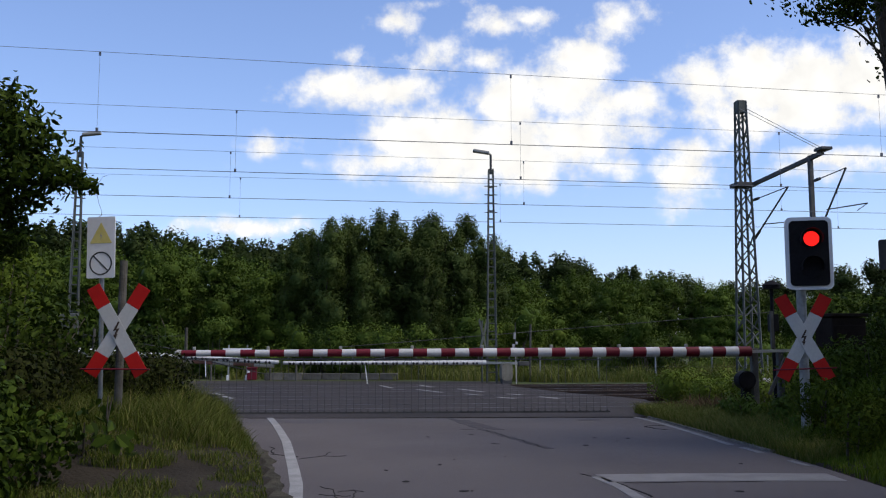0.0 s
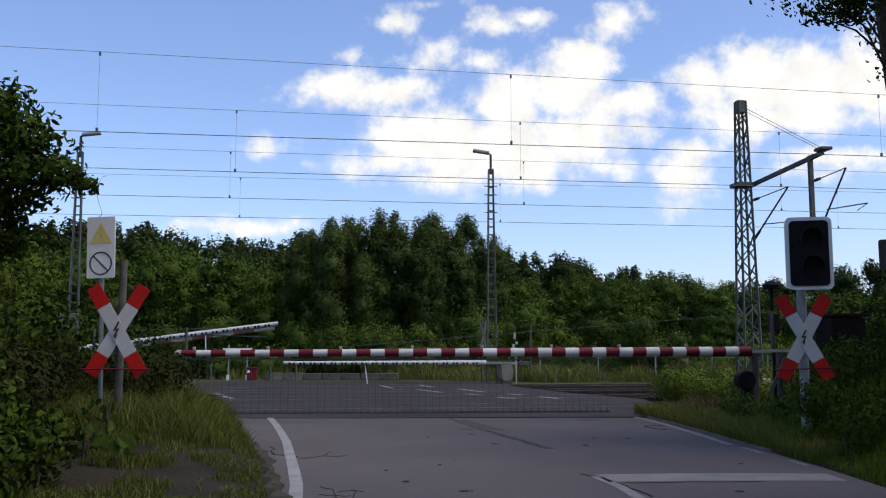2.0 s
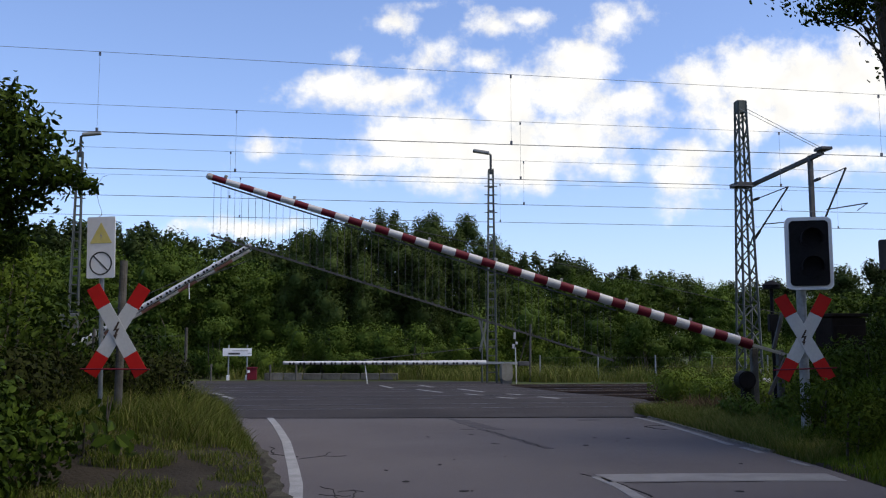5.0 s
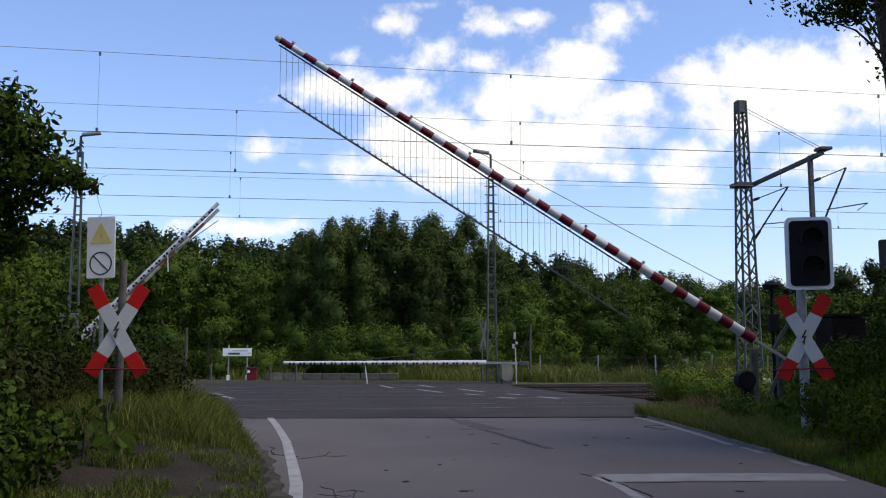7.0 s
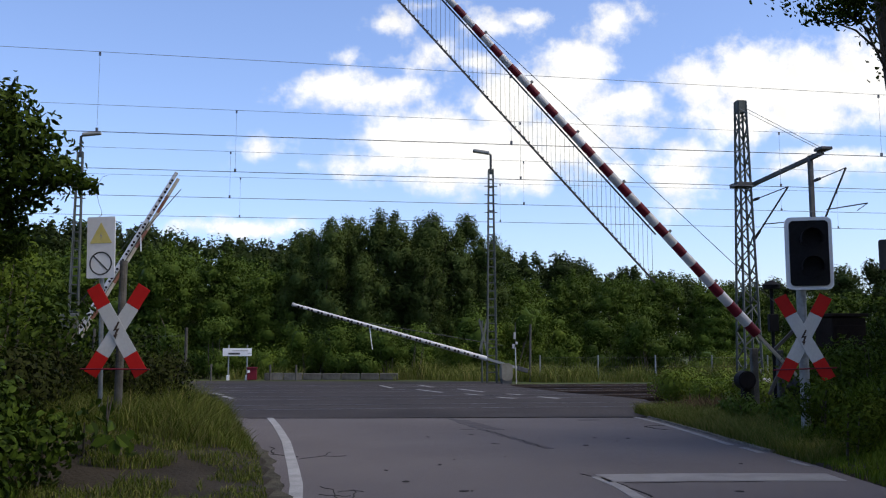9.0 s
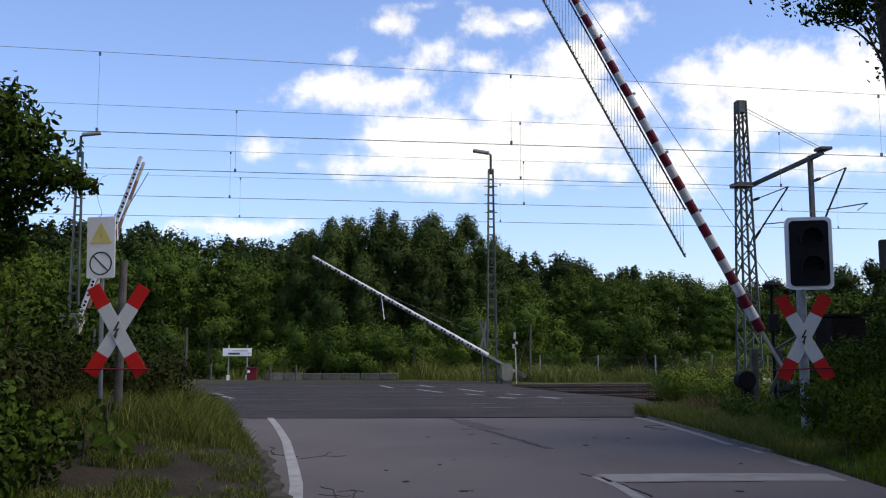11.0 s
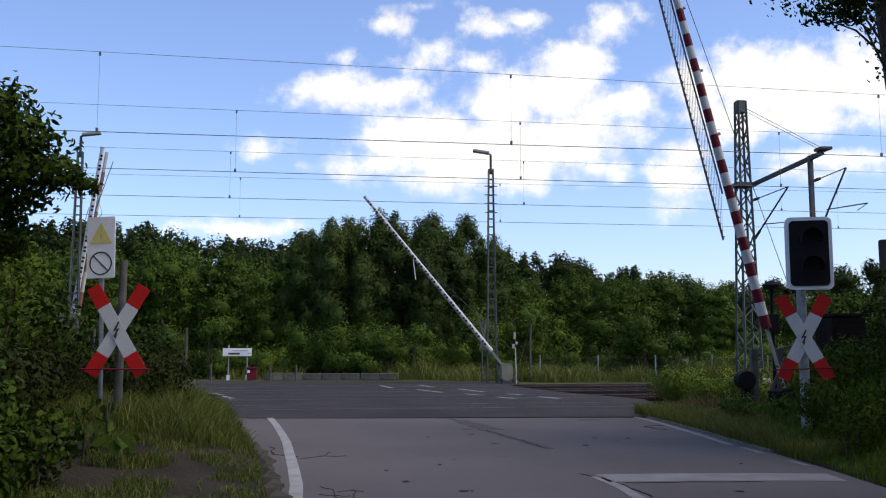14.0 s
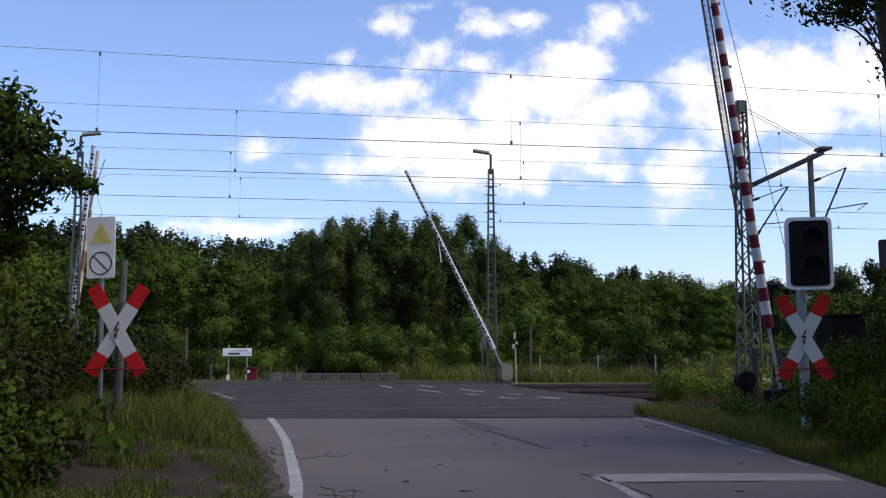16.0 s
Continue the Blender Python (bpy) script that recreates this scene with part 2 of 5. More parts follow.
def blob_points(rng, blobs, n, inner=0.55):
    """Points in the outer part of a set of ellipsoids (x, y, z, rx, ry, rz)."""
    b = np.array(blobs)
    wgt = b[:, 3] * b[:, 4] + b[:, 4] * b[:, 5] + b[:, 3] * b[:, 5]
    k = rng.choice(len(b), n, p=wgt / wgt.sum())
    d = rng.normal(0, 1, (n, 3))
    d /= np.linalg.norm(d, axis=1)[:, None]
    q = rng.uniform(inner ** 3, 1.12, n) ** (1 / 3) * (1 + 0.12 * rng.normal(0, 1, n))
    return b[k, :3] + d * b[k, 3:] * q[:, None], d


def lumpy(rng, h0, h1, r, count, slim=1.0, fine=1.0):
    """Blobs of a tree crown between two heights: a few deep ones and many smaller clumps on a rounded outline."""
    out = []
    for i in range(count):
        u = (i + rng.uniform(0, 1)) / count
        z = h0 + (h1 - h0) * u
        rr = r * math.sqrt(max(0.06, 1 - (max(0.0, u - 0.4) / 0.62) ** 2)) * (0.8 + 0.2 * min(1, u / 0.3))
        a, q = rng.uniform(0, 2 * math.pi), rr * rng.uniform(0.4, 0.86)
        s = r * (0.13 + 0.3 * rng.uniform(0, 1) ** 1.6) * fine
        out.append((q * math.cos(a), q * math.sin(a), min(z, h1 - s * slim * 0.8), s, s, s * slim * rng.uniform(0.7, 1.0)))
    for i in range(7):
        u = (i + 0.5) / 7
        s = r * 0.62 * math.sin(math.pi * (0.18 + 0.66 * u))
        out.append((0, 0, h0 + (h1 - h0) * u * 0.9, s, s, (h1 - h0) / 9))
    return out


def tree(name, seed, h, r, h0, n, size, leaf, label, slim=1.0, count=26, plumes=0, fine=1.0):
    rng = np.random.default_rng(seed)
    ob = thing(name, label, "tree")
    blobs = lumpy(rng, h0, h, r, count, slim, fine)
    core = list(blobs)
    bm = B()
    top = Vector((rng.uniform(-0.2, 0.2), rng.uniform(-0.2, 0.2), h * 0.8))
    rod(bm, (0, 0, -0.3), top * 0.45, 0.018 * h, 0.013 * h, 9)
    rod(bm, top * 0.45, top, 0.013 * h, 0.003 * h, 8)
    for b in blobs[:: max(1, count // 12)]:
        s = top * rng.uniform(0.25, 0.75)
        rod(bm, s, Vector(b[:3]), 0.006 * h, 0.002 * h, 5)
    part("trunk", bm, M_BARK, ob)
    tops = sorted(blobs, key=lambda b: -b[2] - b[5])[: max(4, count // 2)]
    for i in range(plumes):
        b = tops[i % len(tops)]
        a, q = rng.uniform(0, 6.283), rng.uniform(0, 0.75)
        w = r * rng.uniform(0.07, 0.13)
        z = b[2] + b[5] * math.sqrt(1 - q * q) * 0.92
        blobs.append((b[0] + b[3] * q * math.cos(a), b[1] + b[4] * q * math.sin(a), z, w, w, w * rng.uniform(1.5, 2.6)))
    pts, nrm = blob_points(rng, blobs, n)
    leaf_mesh("crown", rng, pts, nrm, size, leaf, ob, core=core)
    return ob


# ---- the ground, the road and the crossing ----
TRACK_TURN = 9.0
SLOPE = math.tan(radians(TRACK_TURN))

ground = mesh_from("ground", [(-2500, -1200, -0.24), (2500, -1200, -0.24), (2500, 3500, -0.24), (-2500, 3500, -0.24)], [(0, 1, 2, 3)], M_GROUND)
tagged(ground, "wide green meadow ground under the crossing", "ground", kind="structure")

ROAD_LEFT = [(-40, -1.2), (0, -1.0), (5.5, -0.95), (7.3, -1.25), (9.5, -1.75), (11.5, -2.3), (13.2, -2.8), (16.3, -3.6)]
ROAD_RIGHT = [(-40, 3.9), (0, 3.65), (5.5, 3.55), (7.3, 3.62), (9.5, 3.68), (11.5, 3.62), (13.2, 3.6), (16.3, 3.5)]


def lerp(tab, y):
    for (a, u), (b, v) in zip(tab, tab[1:]):
        if a <= y <= b:
            return u + (v - u) * (y - a) / (b - a)
    return tab[0][1] if y < tab[0][0] else tab[-1][1]


def strip(name, rows, z0, z1, material):
    """A slab along y from rows of (y, x left, x right)."""
    bm = B()
    slab(bm, [(a, y) for y, a, _ in rows] + [(b, y) for y, _, b in rows[::-1]], z0, z1)
    return link_bm(name, bm, material)


road = strip("road", [(y, lerp(ROAD_LEFT, y), lerp(ROAD_RIGHT, y)) for y in (-40, 0, 3, 5.5, 6.5, 7.3, 8.4, 9.5, 10.5, 11.5, 12.4, 13.2, 14, 15, 16.15)], -0.35, 0.0, M_ASPHALT)
tagged(road, "worn grey asphalt approach road with cracks", "road", kind="structure")
bm = B()
slab(bm, [(-3.75, 16.05), (3.5, 16.35), (4.4, 19.0), (4.8, 22.4), (3.4, 26.3), (2.3, 31.2), (2.4, 36.0), (-9.2, 37.0), (-14.0, 37.5), (-13.5, 33.0), (-8.2, 29.0), (-5.9, 24.6), (-4.6, 20.0)], -0.35, 0.006)
crossing = tagged(link_bm("crossing_deck", bm, M_ASPHALT_DARK), "dark asphalt deck of the level crossing", "road", kind="structure")

# ---- tracks ----
TRACKS = [19.6, 23.55, 27.75, 31.7]
TD = Vector((math.cos(radians(TRACK_TURN)), math.sin(radians(TRACK_TURN)), 0))
TN = Vector((-TD.y, TD.x, 0))


def on_track(y0, s, off=0.0, z=0.0):
    p = Vector((0, y0, 0)) + TD * s + TN * off
    return (p.x, p.y, z)


bm = B()
slab(bm, [on_track(17.6, -160)[:2], on_track(17.6, 160)[:2], on_track(33.3, 160)[:2], on_track(33.3, -160)[:2]], -0.32, -0.135)
tagged(link_bm("ballast_bed", bm, M_BALLAST), "rusty brown ballast bed between the rails", "ballast", kind="structure")


bm = B()
slab(bm, [on_track(33.3, -160)[:2], on_track(33.3, 160)[:2], (160, 78), (-160, 78)], -0.34, -0.012)
tagged(link_bm("far_bank", bm, M_GROUND), "grassy bank beyond the tracks", "bank", kind="structure")


def track(y0):
    ob = thing("railway_track", "rusty rails with polished heads sunk into the crossing", "track", group="tracks of the line", kind="structure")
    for off in (-0.75, 0.75):
        bm = B()
        a, b = Vector(on_track(y0, -150, off, 0)), Vector(on_track(y0, 150, off, 0))
        for w, z0, z1 in ((0.07, -0.03, 0.0075), (0.02, -0.1, -0.03), (0.14, -0.14, -0.1)):
            s = TN * (w / 2)
            slab(bm, [(a - s).to_2d(), (b - s).to_2d(), (b + s).to_2d(), (a + s).to_2d()], z0, z1)
        part("rail", bm, M_RUST, ob)
        bm = B()
        s = TN * 0.026
        slab(bm, [(a - s).to_2d(), (b - s).to_2d(), (b + s).to_2d(), (a + s).to_2d()], 0.0076, 0.0098)
        part("rail_head", bm, M_RAILTOP, ob, "polished running surface")
        if y0 > 25:
            continue
        bm = B()
        c = TN * (-0.075 if off > 0 else 0.075)
        a2, b2 = Vector(on_track(y0, -7.5, off)) + c, Vector(on_track(y0, 4.5, off)) + c
        s = TN * 0.018
        slab(bm, [(a2 - s).to_2d(), (b2 - s).to_2d(), (b2 + s).to_2d(), (a2 + s).to_2d()], 0.0, 0.0085)
        part("flange_groove", bm, M_TAR, ob, "dark groove beside the rail")
    sleeper = None
    for i in range(24):
        m = pose(*on_track(y0, 5.6 + 0.65 * i), 0, 0, TRACK_TURN)
        if sleeper is None:
            sleeper = part("sleeper", block(B(), (0, 0, -0.165), (0.26, 2.5, 0.1), 0.015), M_POST, ob, "weathered dark sleeper")
            sleeper.matrix_basis = m
        else:
            again(sleeper, ob, m)
    return ob


for y0 in TRACKS:
    track(y0)


# ---- the booms ----
NEAR_AT, NEAR_TURN = (5.585, 15.88, 1.127), 6.4
NEAR_ROWS = [(0.0, -0.2), (2.3, -0.2), (2.5, 0.05), (2.75, 1.7), (3.0, 3.5), (3.5, 6.5), (4.0, 9.1), (4.2, 10.3), (5.0, 16.6), (6.0, 24.0), (6.3, 26.1), (6.5, 27.7),
             (7.0, 31.6), (7.5, 35.7), (8.0, 39.6), (8.5, 43.4), (9.0, 47.1), (9.2, 48.5), (10.0, 54.3), (11.0, 61.1), (11.5, 64.2), (12.0, 67.0), (12.5, 69.6), (13.0, 71.9),
             (13.5, 74.1), (14.0, 76.1), (14.5, 77.9), (15.0, 79.5), (15.5, 80.9), (16.0, 82.2)]
FAR_AT, FAR_TURN = (2.11, 34.3, 0.75), 9.0
FAR_ROWS = [(0.0, 0.0), (7.2, 0.0), (7.4, 1.2), (7.6, 2.7), (7.8, 4.4), (8.0, 6.4), (8.3, 8.9), (8.6, 11.8), (9.0, 15.3), (9.2, 16.7), (10.0, 22.2), (11.0, 28.8), (11.3, 30.7), (11.5, 32.1),
            (12.0, 35.9), (12.5, 39.5), (13.0, 43.0), (13.5, 46.6), (14.0, 50.1), (14.5, 53.4), (15.0, 56.7), (15.5, 59.9), (16.0, 63.3)]
LEFT_AT, LEFT_TURN = (-12.92, 32.2, 1.196), 10.0
LEFT_ROWS = [(0.0, -3.4), (1.0, -3.4), (1.15, -2.0), (1.5, 3.3), (1.8, 6.1), (2.1, 8.4), (2.5, 11.2), (3.0, 14.7), (3.5, 18.2), (4.0, 23.1), (4.2, 25.0), (5.0, 31.7), (6.0, 39.2), (6.3, 41.4), (6.5, 43.0),
             (7.0, 46.75), (7.5, 50.5), (8.0, 54.25), (8.5, 57.8), (9.0, 61.3), (9.2, 62.5), (10.0, 67.1), (11.0, 72.1), (11.5, 74.3), (12.0, 76.4), (12.5, 78.2), (13.0, 79.8), (13.5, 81.4), (14.0, 82.8),
             (14.5, 83.9), (15.0, 84.7), (15.5, 85.2), (16.0, 85.3)]


def near_boom():
    """Pivot at the origin, the boom lies along -x."""
    ob = thing("barrier_boom", "long red and white striped barrier boom with hanging lattice", "barrier boom", pose(*NEAR_AT, 0, -0.2, NEAR_TURN))
    r0, pitch, n = 0.40, 0.2285, 41

    def rad(r):
        return 0.087 - 0.038 * r / 10
    for i in range(n):
        a, b = r0 + i * pitch, r0 + (i + 1) * pitch
        bm = rod(B(), (-a, 0, 0), (-b, 0, 0), rad(a), rad(b), 18)
        part("stripe", bm, M_BOOM_RED if i % 2 == 0 else M_BOOM_WHITE, ob, "red stripe" if i % 2 == 0 else "white stripe", smooth=False)
    e = r0 + n * pitch
    bm = rod(B(), (-e, 0, 0), (-e - 0.07, 0, 0), 0.056, 0.056, 16)
    rod(bm, (-e - 0.07, 0, 0), (-e - 0.1, 0, 0), 0.056, 0.036, 16)
    part("end_cap", bm, M_GREYPAINT, ob, "grey end cap")
    lug = None
    for i in range(8):
        r = 1.524 + 1.15 * i
        if lug is None:
            bm = block(B(), (0, 0, 0.02), (0.05, 0.035, 0.06), 0.008)
            rod(bm, (0, -0.03, 0.03), (0, 0.03, 0.03), 0.012)
            lug = part("lug", bm, M_GREYPAINT, ob, "grey lug on top of the boom")
            lug.matrix_basis = pose(-r, 0, rad(r))
        else:
            again(lug, ob, pose(-r, 0, rad(r)))
    # rail coloured dark to draw the shadow edge along the boom's underside
    part("lattice_rail", beam(B(), (-2.8, 0, -0.125), (-9.75, 0, -0.085), 0.022, 0.022), M_DARKSTEEL, ob, "thin rail below the boom, dark as its shadow edge")
    for i in range(14):
        r = 3.0 + i * 0.51
        part("rail_hanger", beam(B(), (-r, 0, -rad(r) + 0.01), (-r, 0, -0.12 + 0.04 * i / 14), 0.012, 0.012), M_GREYPAINT, ob)
    s = B()
    rod(s, (-7.274, 0.0, 0.09), (-0.02, 0.0, 0.66), 0.006, seg=5)
    part("stay_rope", s, M_DARKSTEEL, ob, "thin steel stay rope")
    s = B()
    beam(s, (0.0, 0.0, 0.05), (0.0, 0.0, 0.68), 0.05, 0.05)
    part("stay_post", s, M_DARKSTEEL, ob)
    s = B()
    beam(s, (-0.42, 0, 0), (0.75, 0, 0.02), 0.05, 0.05)
    part("counter_arm", s, M_GREYPAINT, ob, "thin pale arm beyond the pivot")
    s = B()
    block(s, (0.78, 0, -0.05), (0.3, 0.4, 0.3), 0.03)
    part("counterweight", s, M_BLACK, ob, "black counterweight block")
    bars, bar = [], None
    for i in range(60):
        r = 2.9 + i * 0.1155
        if bar is None:
            bar = part("lattice_bar", rod(B(), (0, 0, 0), (0, 0, -0.85), 0.0032, seg=5), M_DARKSTEEL, ob, "thin hanging lattice bar")
            o = bar
        else:
            o = again(bar, ob)
        top = -0.125 + 0.04 * (r - 2.8) / 6.95
        o.location = (-r, 0, top)
        bars.append((o, r, top))
    bm = beam(B(), (-2.85, 0, 0), (-9.75, 0, 0.04), 0.02, 0.03)
    for i in range(60):
        block(bm, (-(2.9 + i * 0.1155), 0, 0.01 + 0.04 * i / 60), (0.02, 0.03, 0.05))
    chord = part("lattice_chord", bm, M_DARKSTEEL, ob, "dark lower bar of the lattice")
    return ob, bars, chord


def rivet_boom(side, reach, double):
    """A white boom with pairs of dark rivets, along side * x from its pivot."""
    ob = thing("barrier_boom", "white barrier boom with paired dark rivets" + (" and a red-striped lower tube" if double else ""), "barrier boom")
    bm = rod(B(), (side * (0.25 if double else 0.55), 0, 0), (side * reach, 0, 0), 0.1 if double else 0.088, 0.068 if double else 0.058, 14)
    tube = part("tube", bm, M_BOOM_WHITE, ob, smooth=False)
    part("end_cap", rod(B(), (side * reach, 0, 0), (side * (reach + 0.05), 0, 0), 0.075, 0.06, 14), M_GREYPAINT, ob)
    dot = None
    k = 0
    r = 0.9
    while r < reach - 0.1:
        for q in (0, 0.13):
            rr = (0.1 if double else 0.088) - 0.031 * (r + q) / reach
            m = pose(side * (r + q), -rr + 0.01, -0.025)
            if dot is None:
                dot = part("rivet", rod(B(), (0, -0.012, 0), (0, 0.014, 0), 0.046, seg=8), M_BLACK, ob)
                dot.matrix_basis = m
            else:
                again(dot, ob, m)
        r += 0.365
        k += 1
    if double:
        n = 9
        for i in range(n):
            a, b = 0.6 + (reach - 0.7) * i / n, 0.6 + (reach - 0.7) * (i + 1) / n
            part("stripe", rod(B(), (side * a, 0.1, -0.15), (side * b, 0.1, -0.15), 0.06, 0.06, 12), M_FADED_RED if i % 2 else M_CREAM, ob, "faded red-brown stripe" if i % 2 else "yellowed white stripe")
    part("counter_arm", beam(B(), (side * 0.7, 0, 0), (-side * 1.0, 0, -0.03), 0.07, 0.09), M_STEEL, ob)
    part("counterweight", block(B(), (-side * 0.85, 0, -0.03), (0.4, 0.2, 0.16), 0.02), M_DARKSTEEL, ob)
    bm = B()
    rod(bm, (side * 5.0, 0, 0.1), (side * 0.1, 0, 0.62), 0.012, seg=5)
    part("stay_rope", bm, M_DARKSTEEL, ob)
    if double:
        bm = rod(B(), (side * (reach - 2.3), 0, -0.12), (side * (reach - 0.4), 0, -0.44), 0.014, seg=6)
        part("prop_rod", bm, M_DARKSTEEL, ob, "thin dark rod splayed from the boom")
    leg = part("support_leg", beam(B(), (0, 0, 0), (0.1 if side < 0 else 0.03, 0, -0.75 if side < 0 else -0.58), 0.04, 0.03), M_WHITE, ob, "thin white hanging support leg")
    leg.location = (side * (4.95 if side < 0 else 4.65), 0, -0.08)
    return ob, leg


boom_near, BARS, CHORD = near_boom()
boom_far, LEG_FAR = rivet_boom(-1, 7.8, False)
boom_far.matrix_world = pose(*FAR_AT, 0, 0, FAR_TURN)
boom_left, LEG_LEFT = rivet_boom(1, 7.15, True)
boom_left.matrix_world = pose(*LEFT_AT, 0, 3.6, LEFT_TURN)


def drive_near():
    ob = thing("barrier_drive", "dark barrier drive post with black round housing", "barrier drive", pose(5.5, 16.05, 0, 0, 0, NEAR_TURN))
    part("post", block(B(), (-0.2, -0.02, 0.53), (0.11, 0.11, 1.3), 0.015), M_POST, ob)
    part("post", block(B(), (0.32, 0.1, 0.5), (0.1, 0.1, 1.3), 0.015), M_DARKSTEEL, ob)
    bm = rod(B(), (-0.36, -0.1, 0.64), (-0.36, 0.14, 0.64), 0.155, seg=22)
    bmesh.ops.bevel(bm, geom=[e for e in bm.edges if e.calc_length() < 0.1], offset=0.02, segments=2, affect="EDGES")
    part("round_housing", bm, M_BLACK, ob, "black round housing")
    part("bracket", block(B(), (-0.36, 0, 0.25), (0.14, 0.12, 0.6), 0.02), M_BLACK, ob)
    part("brace", beam(B(), (0.05, -0.03, 0.4), (0.35, -0.03, 1.0), 0.05, 0.05), M_POST, ob, "weathered diagonal brace")
    part("base_plate", block(B(), (0, 0, 0.0), (0.9, 0.5, 0.1), 0.01), M_CONCRETE, ob)
    return ob


def drive_far():
    ob = thing("barrier_drive", "grey-beige barrier drive box with an arched top", "barrier drive", pose(2.28, 34.0, 0, 0, 0, FAR_TURN))
    part("housing", prism(B(), rounded(0.4, 0.62, 0.15), -0.2, 0.2), M_DRIVE, ob).location = (0, 0, 0.42)
    part("base", block(B(), (0, 0, 0.08), (0.36, 0.36, 0.2), 0.02), M_DARKSTEEL, ob)
    return ob


drive_near(), drive_far()


# ---- signs and signals ----
def cross(ob, w, half_x, half_z, z, y=-0.05):
    """Two crossed planks with red ends, a bolt sign in the middle."""
    ln = 2 * math.hypot(half_x, half_z)
    a = math.degrees(math.atan2(half_x, half_z))
    for k, sgn in enumerate((1, -1)):
        m = pose(0, y - 0.012 * k, z, 0, sgn * a, 0)
        for name, c, size, mt in (("plank", 0, 0.55, M_SIGN_WHITE), ("red_end", 0.3875, 0.225, M_RED), ("red_end", -0.3875, 0.225, M_RED)):
            o = part(name, block(B(), (0, 0, c * ln), (w, 0.008, size * ln - 0.002), 0.003), mt, ob, "red end of the plank" if name == "red_end" else "white plank")
            o.matrix_basis = m
    bm = prism(B(), [(0.012, 0.115), (-0.045, -0.01), (-0.008, 0.0), (-0.026, -0.06), (-0.04, -0.055), (-0.012, -0.115), (0.012, -0.05), (-0.004, -0.054), (0.03, 0.028), (-0.006, 0.018), (0.03, 0.11)], -0.004, 0.0)
    bolt = part("lightning_bolt", bm, M_RUST, ob, "dark red lightning bolt")
    bolt.matrix_basis = Matrix.Translation((0, y - 0.02, z)) @ Matrix.Diagonal((0.9, 1, 0.8, 1))


def sign_left():
    ob = thing("crossing_sign", "red and white diagonal cross sign on wooden post in grass", "cross sign", pose(-3.41, 9.85, 0, 0, 0, 0))
    bm = B()
    rod(bm, (-0.012, 0.07, -0.1), (0.0, 0.07, 2.08), 0.043, 0.04, 14)
    part("post", bm, M_POST, ob, "weathered grey wooden post")
    cross(ob, 0.15, 0.27, 0.458, 1.335)
    part("crossbar", rod(B(), (-0.36, -0.08, 0.935), (0.36, -0.08, 0.93), 0.008), M_BOOM_RED, ob, "thin red bar across the foot")
    return ob


def plate_left():
    ob = thing("warning_plate", "white warning plate with yellow triangle and crossed-out ring", "warning sign", pose(-3.634, 10.0, 0, 0, -1.5, -6))
    part("post", rod(B(), (0.0, 0.03, 0.1), (0.0, 0.03, 2.4), 0.024), M_STEEL, ob)
    plate = part("plate", prism(B(), rounded(0.315, 0.665, 0.015), -0.006, 0.006), M_WHITE, ob, "white enamel plate")
    plate.location = (0, 0, 2.234)
    part("triangle", prism(B(), [(-0.125, -0.1), (0.125, -0.1), (0, 0.13)], -0.0085, -0.0062), M_YELLOW, plate, "faded yellow triangle").location = (0, 0, 0.144)
    part("bolt_mark", prism(B(), [(0.008, 0.045), (-0.014, -0.005), (0.003, -0.002), (-0.004, -0.045), (0.014, 0.01), (-0.001, 0.006)], -0.011, -0.0087), M_GREYPAINT, plate).location = (0, 0, 0.123)
    bm = B()
    n = 40
    for i in range(n):
        a, b = 2 * math.pi * i / n, 2 * math.pi * (i + 1) / n
        pts = [(q * math.cos(t), q * math.sin(t)) for q, t in ((0.112, a), (0.112, b), (0.128, b), (0.128, a))]
        prism(bm, pts, -0.0085, -0.0062)
    part("ring", bm, M_DARKSTEEL, plate, "dark prohibition ring").location = (0, 0, -0.174)
    part("slash", beam(B(), (-0.078, -0.0075, 0.078), (0.078, -0.0075, -0.078), 0.002, 0.014), M_DARKSTEEL, plate).location = (0, 0, -0.174)
    return ob


sign_left(), plate_left()


